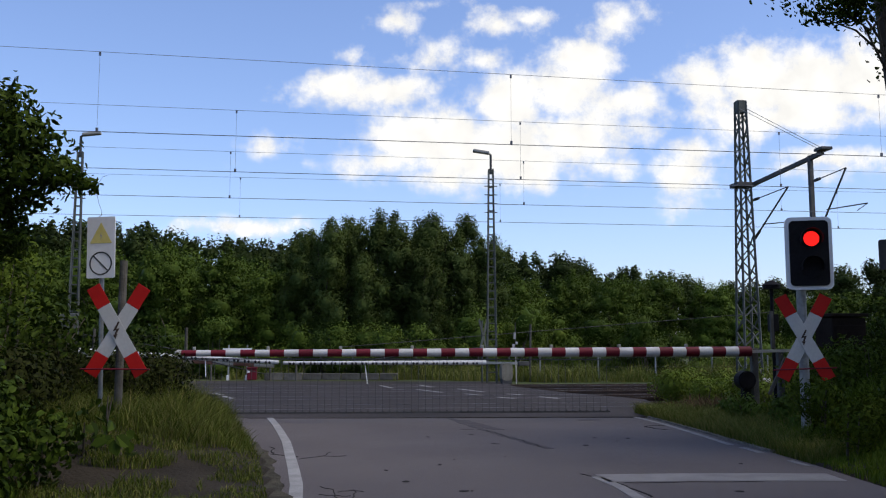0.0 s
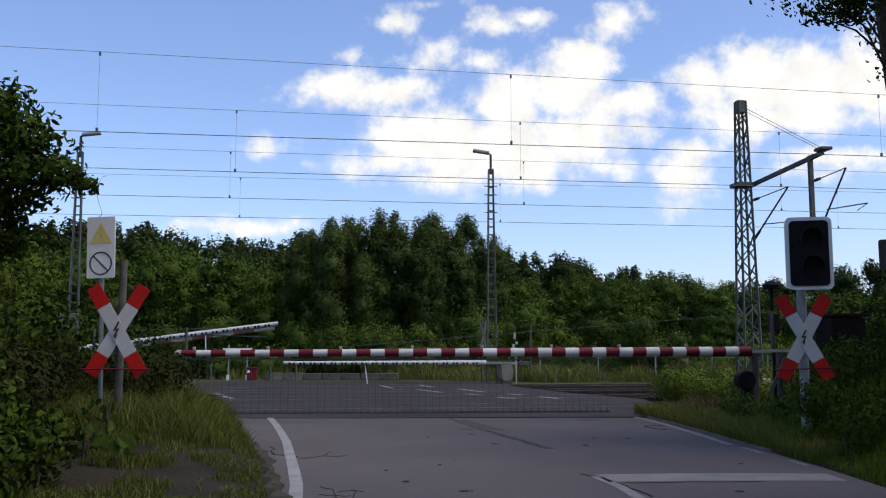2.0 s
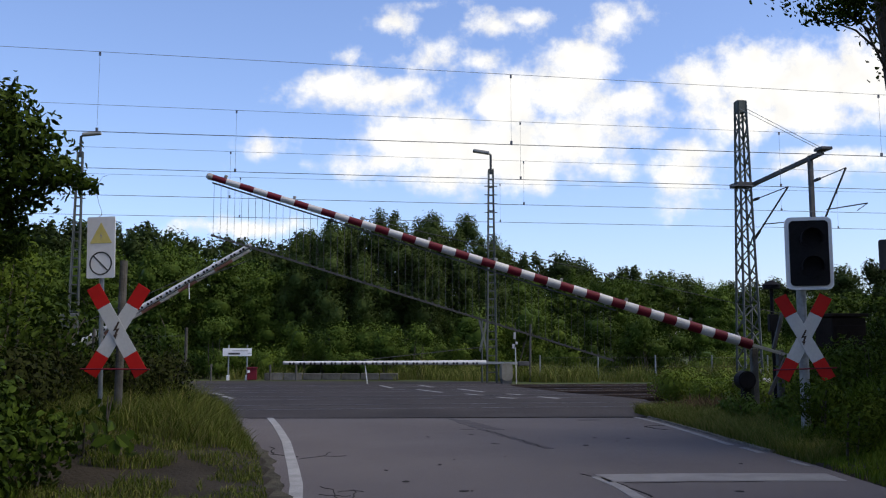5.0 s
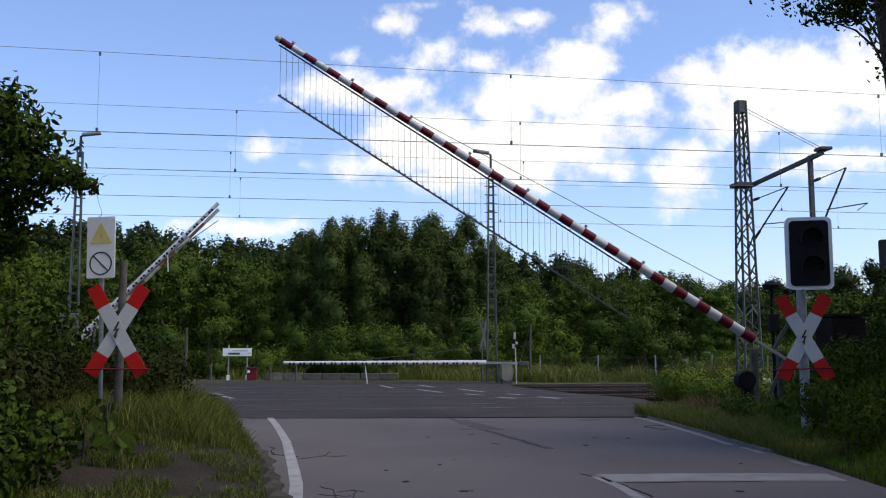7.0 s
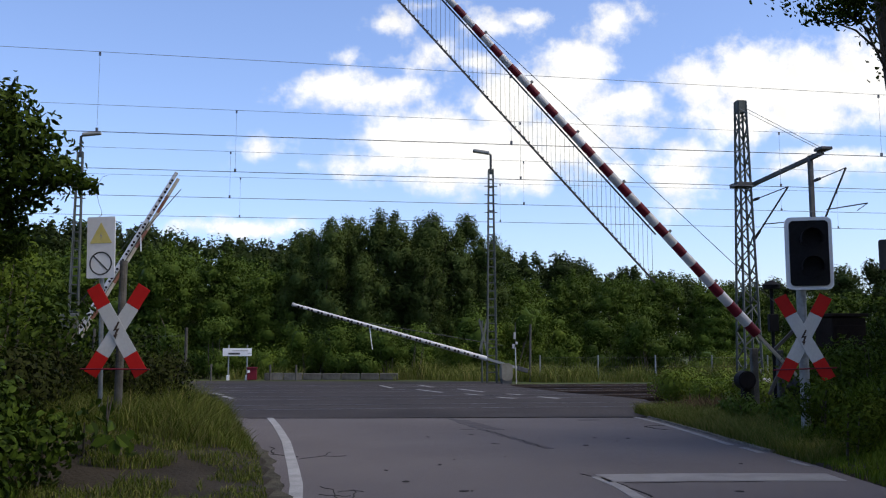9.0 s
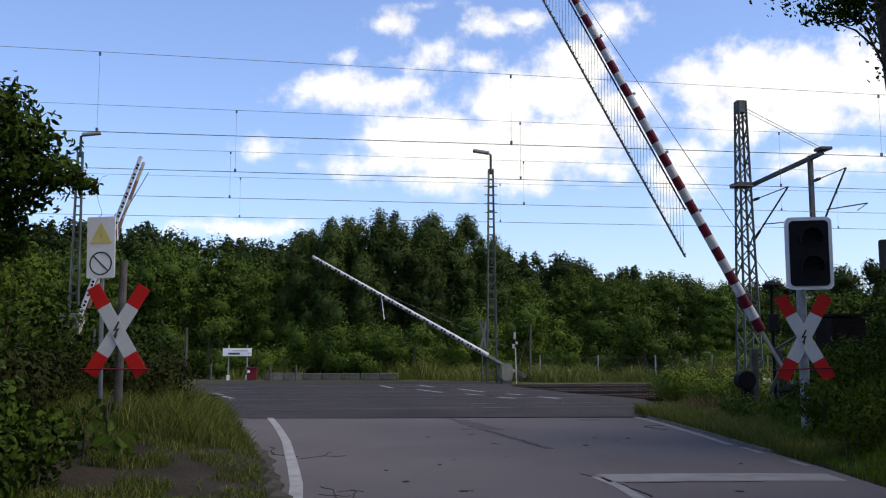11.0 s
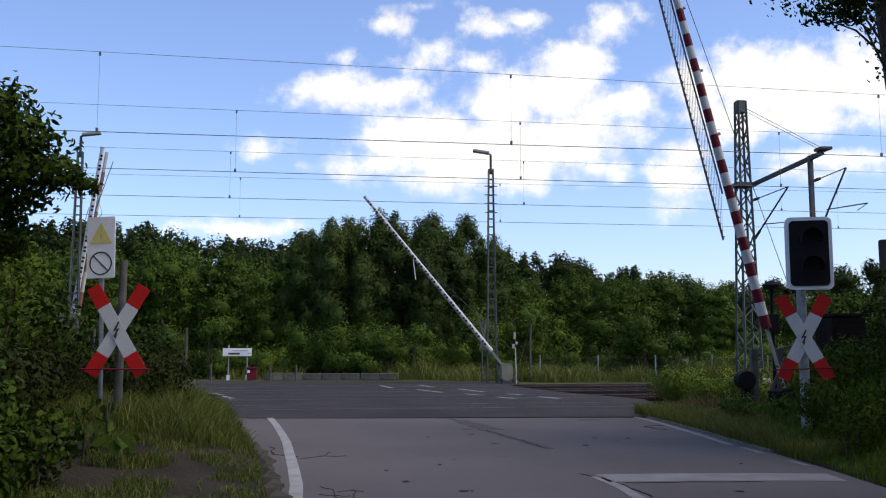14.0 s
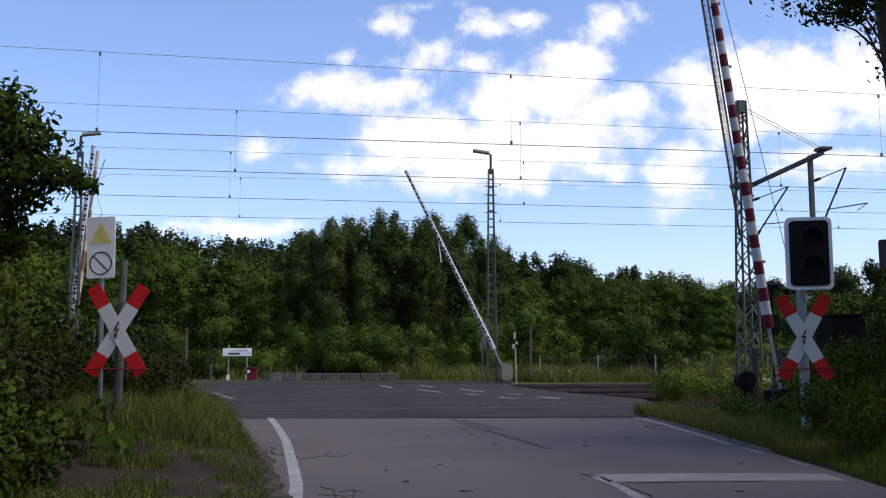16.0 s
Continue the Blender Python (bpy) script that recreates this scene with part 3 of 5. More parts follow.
def signal_right():
    ob = thing("crossing_signal", "two-lamp level crossing signal with white rim above a cross sign", "traffic signal", pose(4.27, 11.1, 0, 0, 0, -12))
    part("post", rod(B(), (0, 0.02, -0.1), (0, 0.02, 2.3), 0.058, 0.055, 16), M_STEEL, ob, "grey steel post")
    z = 2.275
    part("backplate", prism(B(), rounded(0.53, 0.865, 0.07), -0.1, -0.06), M_WHITE, ob, "white-rimmed backing plate").location = (0.09, 0, z)
    screen = part("screen", prism(B(), rounded(0.44, 0.775, 0.05), -0.125, -0.101), M_BLACK, ob, "black screen")
    screen.location = (0.09, 0, z)
    part("housing", block(B(), (0.09, 0.06, z), (0.4, 0.22, 0.7), 0.04), M_BLACK, ob)
    for dz, nm in ((0.165, "red"), (-0.165, "amber")):
        bm = B()
        n = 24
        for i in range(n):
            a, b = radians(-20 + 220 * i / n), radians(-20 + 220 * (i + 1) / n)
            d0, d1 = 0.16, 0.16
            v = [bm.verts.new((0.125 * math.cos(t), y, 0.125 * math.sin(t))) for t, y in ((a, 0), (b, 0), (b, -d1), (a, -d0))]
            v2 = [bm.verts.new((0.118 * math.cos(t), y, 0.118 * math.sin(t))) for t, y in ((a, 0), (b, 0), (b, -d1), (a, -d0))]
            bm.faces.new(v), bm.faces.new(v2[::-1]), bm.faces.new((v[3], v[2], v2[2], v2[3]))
        bmesh.ops.remove_doubles(bm, verts=bm.verts, dist=0.0005)
        part("visor", bm, M_BLACK, screen, "black lamp hood").location = (0.02, -0.126, dz)
        part("lens_ring", rod(B(), (0, -0.012, 0), (0, 0, 0), 0.122, seg=28), M_BLACK, screen).location = (0.02, -0.126, dz)
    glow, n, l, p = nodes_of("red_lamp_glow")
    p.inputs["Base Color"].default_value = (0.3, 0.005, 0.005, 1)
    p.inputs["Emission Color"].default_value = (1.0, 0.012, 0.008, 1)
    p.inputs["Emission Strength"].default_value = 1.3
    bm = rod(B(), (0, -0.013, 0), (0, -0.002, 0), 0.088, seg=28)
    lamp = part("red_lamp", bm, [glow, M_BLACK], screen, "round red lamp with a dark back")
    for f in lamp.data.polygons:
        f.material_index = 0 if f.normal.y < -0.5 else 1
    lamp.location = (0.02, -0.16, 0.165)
    cross(ob, 0.15, 0.258, 0.485, 1.28, y=-0.08)
    part("crossbar", rod(B(), (-0.36, -0.11, 0.9), (0.34, -0.11, 0.93), 0.008), M_BOOM_RED, ob, "thin red bar across the foot")
    return ob, lamp


signal, LAMP = signal_right()


def bell():
    ob = thing("warning_bell", "dark bell with a flat hat on a thin pole", "bell", pose(5.75, 16.3, 0))
    part("pole", rod(B(), (0, 0, -0.05), (0, 0, 2.25), 0.03), M_BLACK, ob)
    bm = rod(B(), (0, 0, 2.22), (0, 0, 2.28), 0.15, 0.15, 20)
    rod(bm, (0, 0, 2.28), (0, 0, 2.36), 0.17, 0.04, 20)
    part("hat", bm, M_BLACK, ob)
    part("box", block(B(), (-0.02, -0.08, 1.62), (0.16, 0.12, 0.3), 0.01), M_BLACK, ob)
    return ob


bell()


# ---- masts and lamps ----
def lamp_mast(x, y, h, turn, label, box):
    ob = thing("lamp_mast", label, "lamp mast", pose(x, y, 0, 0, 0, turn), group="lattice lamp masts")
    w0, w1, hh = 0.36, 0.16, h - 0.55
    for s in (-1, 1):
        for d in (-1, 1):
            part("upright", beam(B(), (s * w0 / 2, d * 0.1, -0.1), (s * w1 / 2, d * 0.06, hh), 0.045, 0.045), M_GREENSTEEL, ob)
    n = 26
    for i in range(n):
        z = 0.4 + (hh - 0.5) * i / (n - 1)
        w = w0 + (w1 - w0) * z / hh
        for d in (-1, 1):
            q = 0.1 + (0.06 - 0.1) * z / hh
            part("rung", beam(B(), (-w / 2, d * q, z), (w / 2, d * q, z), 0.025, 0.035), M_GREENSTEEL, ob)
    for i in range(4):
        z = hh - 0.65 - 0.33 * i
        part("step", beam(B(), (-0.24, 0, z), (0.24, 0, z), 0.025, 0.03), M_DARKSTEEL, ob, "climbing step")
    part("top_tube", rod(B(), (0, 0, hh - 0.2), (0, 0, h), 0.045), M_DARKSTEEL, ob)
    part("arm", rod(B(), (0, 0, h), (box * 0.15, 0, h + 0.05), 0.035), M_DARKSTEEL, ob)
    bm = block(B(), (box * 0.36, 0, h + 0.1), (0.62, 0.26, 0.11), 0.04, turn=pose(0, 0, 0, 0, -box * 8, 0))
    part("lantern", bm, M_GREYPAINT, ob, "grey lantern head")
    return ob


lamp_mast(1.79, 34.4, 8.5, 4, "grey lattice lamp mast with lantern beside the far barrier", -1)
lm = lamp_mast(-12.67, 32.0, 8.64, 8, "grey lattice lamp mast with cabinet beside the railway", 1)
part("cabinet", block(B(), (-0.1, -0.2, 1.95), (0.62, 0.25, 1.0), 0.03), M_GREENSTEEL, lm, "grey box fixed to the mast")
curve_wire("loose_cable", [(0.95, -0.1, 7.25), (0.8, -0.1, 7.2), (0.72, -0.1, 7.05), (0.64, -0.1, 6.85), (0.64, -0.1, 6.55), (0.72, -0.1, 6.25), (0.82, -0.1, 6.0), (0.82, -0.1, 5.85), (0.72, -0.1, 5.78)], 0.008, M_WIRE, lm)
for q in (-0.15, 0.05):
    part("cabinet_slot", block(B(), (q, -0.33, 1.95), (0.1, 0.02, 0.75), 0.005), M_DARKSTEEL, lm)


def catenary_mast():
    ob = thing("catenary_mast", "tall grey lattice catenary mast with cantilever arms", "catenary mast", pose(11.75, 36.0, 0, 0, 0, TRACK_TURN))
    h, w0, w1 = 10.95, 0.7, 0.3

    def corner(s, d, z):
        w = w0 + (w1 - w0) * z / h
        return (s * w / 2, d * w / 2, z)
    for s in (-1, 1):
        for d in (-1, 1):
            part("leg", beam(B(), corner(s, d, -0.2), corner(s, d, h), 0.075, 0.075), M_GREENSTEEL, ob)
    n = 19
    for i in range(n):
        z0, z1 = 0.3 + 10.2 * i / n, 0.3 + 10.2 * (i + 1) / n
        s = 1 if i % 2 else -1
        for d in (-1, 1):
            part("brace", beam(B(), corner(s, d, z0), corner(-s, d, z1), 0.05, 0.04), M_GREENSTEEL, ob)
            part("brace", beam(B(), corner(d, s, z0), corner(d, -s, z1), 0.04, 0.05), M_GREENSTEEL, ob)
    part("top_plate", block(B(), (0, 0, h - 0.2), (w1 + 0.06, w1 + 0.06, 0.5), 0.02), M_GREENSTEEL, ob)
    z = 7.62
    part("collar", block(B(), (0, 0, z), (0.8, 0.7, 0.16), 0.02), M_DARKSTEEL, ob)
    part("gantry_arm", beam(B(), (0.3, -0.2, z), (0.3, -5.1, 7.84), 0.12, 0.14), M_DARKSTEEL, ob, "dark horizontal arm over the tracks")
    part("arm_head", block(B(), (0.3, -5.15, 7.95), (0.4, 0.5, 0.1), 0.02), M_DARKSTEEL, ob)
    part("drop_post", beam(B(), (0.3, -4.33, 7.9), (0.3, -4.33, 4.7), 0.14, 0.14), M_DARKSTEEL, ob, "dark hanging post")
    for q in (-0.1, 0.1):
        part("stay_wire", rod(B(), (q * 1.5, -0.1, h - 0.25), (0.3 + q, -5.1, 7.95), 0.01, seg=5), M_STEEL, ob)
    x = 0.35
    ARMS = [((0.0, 7.02), (2.72, 7.1), (0.0, 5.44), (0.77, 5.99), (2.9, 5.79), (2.4, 5.62)), ((4.4, 6.99), (6.33, 7.08), (4.4, 4.95), (5.13, 5.89), (7.39, 5.75), (6.83, 5.6))]
    for tie, head, foot, reg, reg_end, steady in ARMS:
        def at(p):
            return (x, -p[0], p[1])
        part("top_tie", rod(B(), at(tie), at(head), 0.02, seg=6), M_DARKSTEEL, ob)
        part("strut", rod(B(), at(foot), at(head), 0.032, seg=8), M_DARKSTEEL, ob)
        for p, q in ((tie, head), (foot, head)):
            a, b = Vector(at(p)), Vector(at(q))
            part("insulator", rod(B(), a.lerp(b, 0.05), a.lerp(b, 0.2), 0.055, seg=10), M_DARKSTEEL, ob)
        part("registration_arm", rod(B(), at(reg), at(reg_end), 0.02, seg=6), M_DARKSTEEL, ob)
        part("steady_arm", rod(B(), at(reg_end), at(steady), 0.014, seg=6), M_DARKSTEEL, ob)
    part("foundation", block(B(), (0, 0, 0), (1.1, 1.1, 0.3), 0.03), M_CONCRETE, ob)
    return ob


catenary_mast()


# ---- overhead wires ----
# y at x = 0, turn in degrees, contact height, messenger height and its fall, places of the droppers along the track
WIRES = [(19.68, 8.0, 5.6, 7.185, -0.013, (-7.15, 1.5, 10.2)), (23.7, 8.26, 5.6, 7.148, -0.004, (-5.25, 2.05, 9.3)), (27.81, 8.28, 5.6, 6.965, -0.002, (-6.3, 2.5, 10.9)), (31.71, 7.5, 5.6, 6.95, 0.0, (-6.85, 2.0, 14.5))]


def overhead(y0, turn, zc, zm, fall, drops):
    ob = thing("overhead_wire", "thin dark overhead contact wire with droppers", "overhead wire", group="overhead wires of the tracks")
    c, s = math.cos(radians(turn)), math.sin(radians(turn))

    def at(q, z):
        return (q * c, y0 + q * s, z)
    part("contact_wire", rod(B(), at(-70, zc), at(120, zc), 0.0085, seg=5), M_WIRE, ob)

    def sag(q):
        return zm + fall * max(-16, min(16, q)) + 0.00005 * (q - 2) ** 2
    qs = [-70 + 5 * i for i in range(39)]
    vs = [Vector(at(q, sag(q))) + Vector((0, 0.006 * math.cos(k * 2.094), 0.006 * math.sin(k * 2.094))) for q in qs for k in range(3)]
    fs = [(3 * i + k, 3 * i + (k + 1) % 3, 3 * i + 3 + (k + 1) % 3, 3 * i + 3 + k) for i in range(38) for k in range(3)]
    mesh_from("messenger_wire", vs, fs, M_WIRE, ob)
    for q in drops:
        bm = rod(B(), at(q, zc + 0.02), at(q, sag(q) - 0.02), 0.0032, seg=5)
        block(bm, at(q, zc + 0.04), (0.05, 0.03, 0.08)), block(bm, at(q, sag(q) - 0.04), (0.04, 0.03, 0.07))
        part("dropper", bm, M_WIRE, ob, "thin vertical dropper with clamps")
    return ob


for w in WIRES:
    overhead(*w)


# ---- trees behind the railway ----
SKYLINE = [(-60, 14.2), (-44, 14.5), (-36, 14.6), (-31, 14.3), (-27.8, 12.6), (-26.5, 13.5), (-20, 13.1), (-15.5, 13.0), (-5, 12.6), (5.5, 11.8), (12, 11.2), (20, 10.2), (24, 9.0), (28, 9.2), (32, 8.2), (36, 8.7), (43, 9.8), (48, 10.8), (60, 12)]
MID = [(-26.5, 54, 7.22), (-22.5, 50, 6.51), (-19.0, 52.5, 6.69), (-15.2, 49.5, 6.51), (-12.2, 51, 6.34), (-9.2, 50.5, 5.63), (-17, 57, 7.3), (-12, 58, 6.69), (-23, 59, 7.57), (4.6, 54, 5.21), (7.4, 55.5, 5.29), (10.2, 53.5, 5.21), (12.8, 55.5, 5.29), (15.6, 54, 4.96), (18.6, 56, 4.79), (21.6, 54, 4.37), (24.6, 55.5, 4.54), (27.4, 54.5, 5.04), (30.2, 56, 5.38), (33.5, 57, 5.88), (8.8, 61, 6.22), (13.6, 62, 6.05), (18.4, 62, 5.38), (23.4, 62, 4.7)]
# tall unseen trees added beside and behind the viewer, only to shade the road
SHADE_TREES = [(10.8, 3.0, 12.0), (12.0, 10.5, 11.0), (-8.5, -6.0, 12.0), (8.5, -9.5, 12.0)]
POPLARS = [(-6.2, 49.5, 8.3), (-4.9, 51, 8.7), (-2.9, 50, 8.9), (-1.4, 52, 8.8), (-0.3, 50, 8.7), (0.9, 51, 8.8), (2.3, 50.5, 7.6), (-7.6, 50.5, 7.9), (-4.0, 48.6, 6.4), (-1.0, 48.4, 6.6)]

rng = np.random.default_rng(5)
wood_kinds = [tree("deciduous_tree", 11 + i, 12, 4.2, 1.5, 4700, 0.36, M_LEAF_FAR, "dark green deciduous tree in the distant wood", count=16, plumes=30) for i in range(3)]
shade_kinds = [tree("deciduous_tree", 71, 12, 4.4, 3.6, 14000, 0.3, M_LEAF_NEAR, "tall unseen deciduous tree added to shade the road", count=30)]
mid_kinds = [tree("deciduous_tree", 31 + i, 6.5, 2.75, 0.2, 16000, 0.15, M_LEAF_WOOD, "bushy mid-green tree behind the railway", count=52, plumes=14, fine=0.85) for i in range(3)]
poplar_kinds = [tree("poplar_tree", 51 + i, 8.8, 2.1, 0.3, 19000, 0.13, M_LEAF_TREE, "slender dark grey-green tree behind the crossing", slim=1.5, count=42, plumes=34, fine=0.95) for i in range(2)]


def plant(kinds, places, height, group):
    first = set()
    for i, (x, y, h) in enumerate(places):
        k = kinds[i % len(kinds)]
        s = h / height
        m = pose(x, y, -0.05, 0, 0, rng.uniform(0, 360)) @ Matrix.Diagonal((s * rng.uniform(0.95, 1.2), s * rng.uniform(0.95, 1.2), s, 1))
        if k in first:
            copy_thing(k, m)
        else:
            tagged(k, group=group)
            first.add(k)
            k["at"] = 1
            wait.append((k, m))


wait = []
wq = np.random.default_rng(8)
ridge = []
for i in range(32):
    x = -54 + 3.5 * i + wq.uniform(-0.8, 0.8)
    if not -9 < x < 3:
        ridge.append((x, 100 + wq.uniform(-2, 2), lerp(SKYLINE, x) * wq.uniform(0.95, 1.02)))
for i in range(15):
    x = -52 + 7.2 * i + wq.uniform(-1.5, 1.5)
    ridge.append((x * 1.08, 108 + wq.uniform(-2, 2), lerp(SKYLINE, x) * 1.08 * wq.uniform(0.97, 1.03) - 0.1))
plant(wood_kinds, ridge, 12.0, "trees of the distant wood")
plant(shade_kinds, SHADE_TREES, 12.0, "roadside trees")
plant(mid_kinds, MID, 6.5, "trees behind the railway")
plant(poplar_kinds, [(x, y, h * 0.96) for x, y, h in POPLARS], 8.8, "slender trees behind the crossing")
for k, m in wait:
    k.matrix_basis = m
    del k["at"]


def leaf_heap(name, seed, blobs, n, size, material, label, category, narrow=0.55, kind="", stems=0):
    """A shrub: leaves over lumps, with thin stems from the ground."""
    r = np.random.default_rng(seed)
    ob = thing(name, label, category, kind=kind)
    x, y = blobs[0][0], blobs[0][1]
    ob.location = (x, y, 0)
    loc = [(b[0] - x, b[1] - y, *b[2:]) for b in blobs]
    pts, nrm = blob_points(r, loc, n, 0.4)
    pts[:, 2] = np.maximum(pts[:, 2], -0.12)
    leaf_mesh("foliage", r, pts, nrm, size, material, ob, narrow, oval=y < 14, core=loc if y > 35 else ())
    for b in loc:
        for _ in range(2):
            bm = B()
            rod(bm, (b[0] * 0.8 + r.uniform(-0.1, 0.1), b[1] * 0.8, -0.25), (b[0] + r.uniform(-0.5, 0.5) * b[3], b[1] + r.uniform(-0.5, 0.5) * b[4], b[2] + 0.5 * b[5]), 0.02 + 0.01 * b[5], 0.006, 5)
            part("stem", bm, M_BARK, ob)
    return ob


def heaps(seed, x0, x1, y0, y1, z, r, n):
    q = np.random.default_rng(seed)
    return [(q.uniform(x0, x1), q.uniform(y0, y1), q.uniform(0.2, z), r * q.uniform(0.6, 1.2), r * q.uniform(0.6, 1.2), r * q.uniform(0.6, 1.2)) for _ in range(n)]


q = np.random.default_rng(77)
for i in range(26):
    x, y = -20 + i * 1.72 + q.uniform(-1.1, 1.1), q.uniform(40.2, 45.5)
    h, r = 0.7 + 3.4 * q.uniform(0, 1) ** 2, q.uniform(0.9, 2.2)
    bright = q.uniform(0, 1) < 0.35
    b = leaf_heap("bush", 100 + i, heaps(100 + i, x - r, x + r, y - 0.8, y + 0.8, h * 0.75, r * 0.5, 10), 5600, 0.115, M_LEAF_BUSH if bright else M_LEAF_WOOD, "light green bush beyond the railway" if bright else "dull green bush beyond the railway", "bush")
    tagged(b, group="bushes beyond the railway")


for seed, x0, x1, y0, y1, z, r, n, kind_of, label in ((150, 2.6, 6.6, 43.0, 45.0, 2.0, 0.95, 18, M_LEAF_BUSH, "broad light green bush beyond the railway"), (151, -6.6, -3.0, 41.6, 43.4, 1.9, 0.85, 16, M_LEAF_WOOD, "broad mid-green bush beyond the railway")):
    tagged(leaf_heap("bush", seed, heaps(seed, x0, x1, y0, y1, z, r, n), 11000, 0.115, kind_of, label, "bush"), group="bushes beyond the railway")


# ---- verges beside the road ----
def verge(name, label, inside, x0, x1, y0, y1, step, top):
    nx, ny = int((x1 - x0) / step), int((y1 - y0) / step)
    vs, fs = [], []
    for j in range(ny + 1):
        for i in range(nx + 1):
            x, y = x0 + (x1 - x0) * i / nx, y0 + (y1 - y0) * j / ny
            d = inside(x, y)
            z = -0.07 + (max(0.0, min(1.0, d / 1.6)) ** 0.8) * top(x, y) + (0.05 * noise.noise((x * 1.3, y * 1.3, 0)) if d > 0.1 else 0) + (0.08 if d > 0 else -0.05)
            vs.append((x, y, z))
    for j in range(ny):
        for i in range(nx):
            a = j * (nx + 1) + i
            fs.append((a, a + 1, a + nx + 2, a + nx + 1))
    ob = mesh_from(name, vs, fs, M_SOIL)
    for f in ob.data.polygons:
        f.use_smooth = True
    return tagged(ob, label, "verge", kind="structure")


def in_left(x, y):
    return min(lerp(ROAD_LEFT, y) - 0.0 - x, (17.4 + SLOPE * x - y) * 0.9)


def in_right(x, y):
    return min(x - lerp(ROAD_RIGHT, y) - 0.02, (17.0 + SLOPE * x - y) * 0.9)


def top_left(x, y):
    return 0.34 * max(0.0, min(1.0, (y - 7.2) / 2.0)) + 0.02


def top_right(x, y):
    return 0.36 * max(0.0, min(1.0, (x - 3.7) / 1.2)) * max(0.25, min(1.0, (15.5 - y) / 3.0))


verge("verge_left", "grassy earth bank beside the road", in_left, -9.0, -0.9, -12.0, 17.6, 0.15, top_left)
verge("verge_right", "overgrown earth bank beside the road", in_right, 3.3, 11.0, -12.0, 18.5, 0.15, top_right)


def grass(name, seed, n, place, hmin, hmax, label, material=None, wide=0.008, lean=0.35):
    """Bent tapering blades; place(rng) gives a root or None."""
    r = np.random.default_rng(seed)
    vs, fs = [], []
    while len(fs) < 3 * n:
        p = place(r)
        if p is None:
            continue
        x, y, z, k = p
        h = r.uniform(hmin, hmax) * k
        a, b = r.uniform(0, 6.283), r.uniform(0, 6.283)
        l1 = h * r.uniform(0.1, lean)
        dx, dy = math.cos(a), math.sin(a)
        w = wide * r.uniform(0.6, 1.4)
        sx, sy = math.cos(b) * w, math.sin(b) * w
        i = len(vs)
        vs += [(x - sx, y - sy, z - 0.02), (x + sx, y + sy, z - 0.02), (x + dx * l1 * 0.4 - sx * 0.8, y + dy * l1 * 0.4 - sy * 0.8, z + h * 0.55), (x + dx * l1 * 0.4 + sx * 0.8, y + dy * l1 * 0.4 + sy * 0.8, z + h * 0.55), (x + dx * l1 * 1.3, y + dy * l1 * 1.3, z + h)]
        fs += [(i, i + 1, i + 3), (i, i + 3, i + 2), (i + 2, i + 3, i + 4)]
    return tagged(mesh_from(name, vs, fs, material or M_GRASS), label, "grass", kind="stuff")


def height_at(inside, top, x, y):
    d = inside(x, y)
    return 0.01 + (max(0.0, min(1.0, d / 1.6)) ** 0.8) * top(x, y)


def left_spot(r):
    x, y = r.uniform(-6.5, -1.0), r.uniform(5.5, 17.2)
    d = in_left(x, y)
    if d < 0.1 or (y < 8.7 and d > 0.4 and noise.noise((x * 1.6, y * 1.6, 3)) > 0.1) or noise.noise((x * 2, y * 2, 7)) < -0.35:
        return None
    return x, y, height_at(in_left, top_left, x, y), (0.35 + 0.65 * min(1, d / 0.8)) * (0.35 if y < 9.2 else 1.0 + 0.5 * max(0.0, min(1.0, (y - 10.0) / 2.5))) * (0.8 + 0.6 * noise.noise((x * 1.7, y * 1.7, 23)))


def right_spot(r):
    x, y = r.uniform(3.4, 8.5), r.uniform(5.5, 17.8)
    d = in_right(x, y)
    if d < 0.02 or noise.noise((x * 2, y * 2, 17)) < -0.4 or (y > 11.4 and d < 1.0 and r.uniform(0, 1) < 0.8):
        return None
    k = 0.75 + 0.6 * noise.noise((x * 1.7, y * 1.7, 21))
    return x, y, height_at(in_right, top_right, x, y), k * (0.22 + 0.78 * min(1, d / 1.3)) * (1.0 if y < 12.5 else 0.4)


def edge_spot(r):
    x, y = r.uniform(3.4, 5.4), r.uniform(9.5, 17.4)
    d = in_right(x, y)
    if d < 0.01 or d > r.uniform(0.1, 1.3) * (0.5 if y < 12 else 1.0):
        return None
    return x, y, height_at(in_right, top_right, x, y), 1.0


def brown_spot(r):
    x, y = r.normal(4.75, 0.3), r.normal(16.6, 0.45)
    return x, y, 0.0, 1.0


def far_spot(r):
    x, y = r.uniform(-9, 26), r.uniform(34.2, 40)
    if y < 35.0 + 0.1 * x or (x < -2 and y < 38.9) or (x < 2.4 and y < 37.3) or noise.noise((x * 0.5, y * 0.6, 9)) < -0.08:
        return None
    return x, y, 0.0, 0.65 + 0.9 * noise.noise((x * 0.8, y * 1.2, 31))


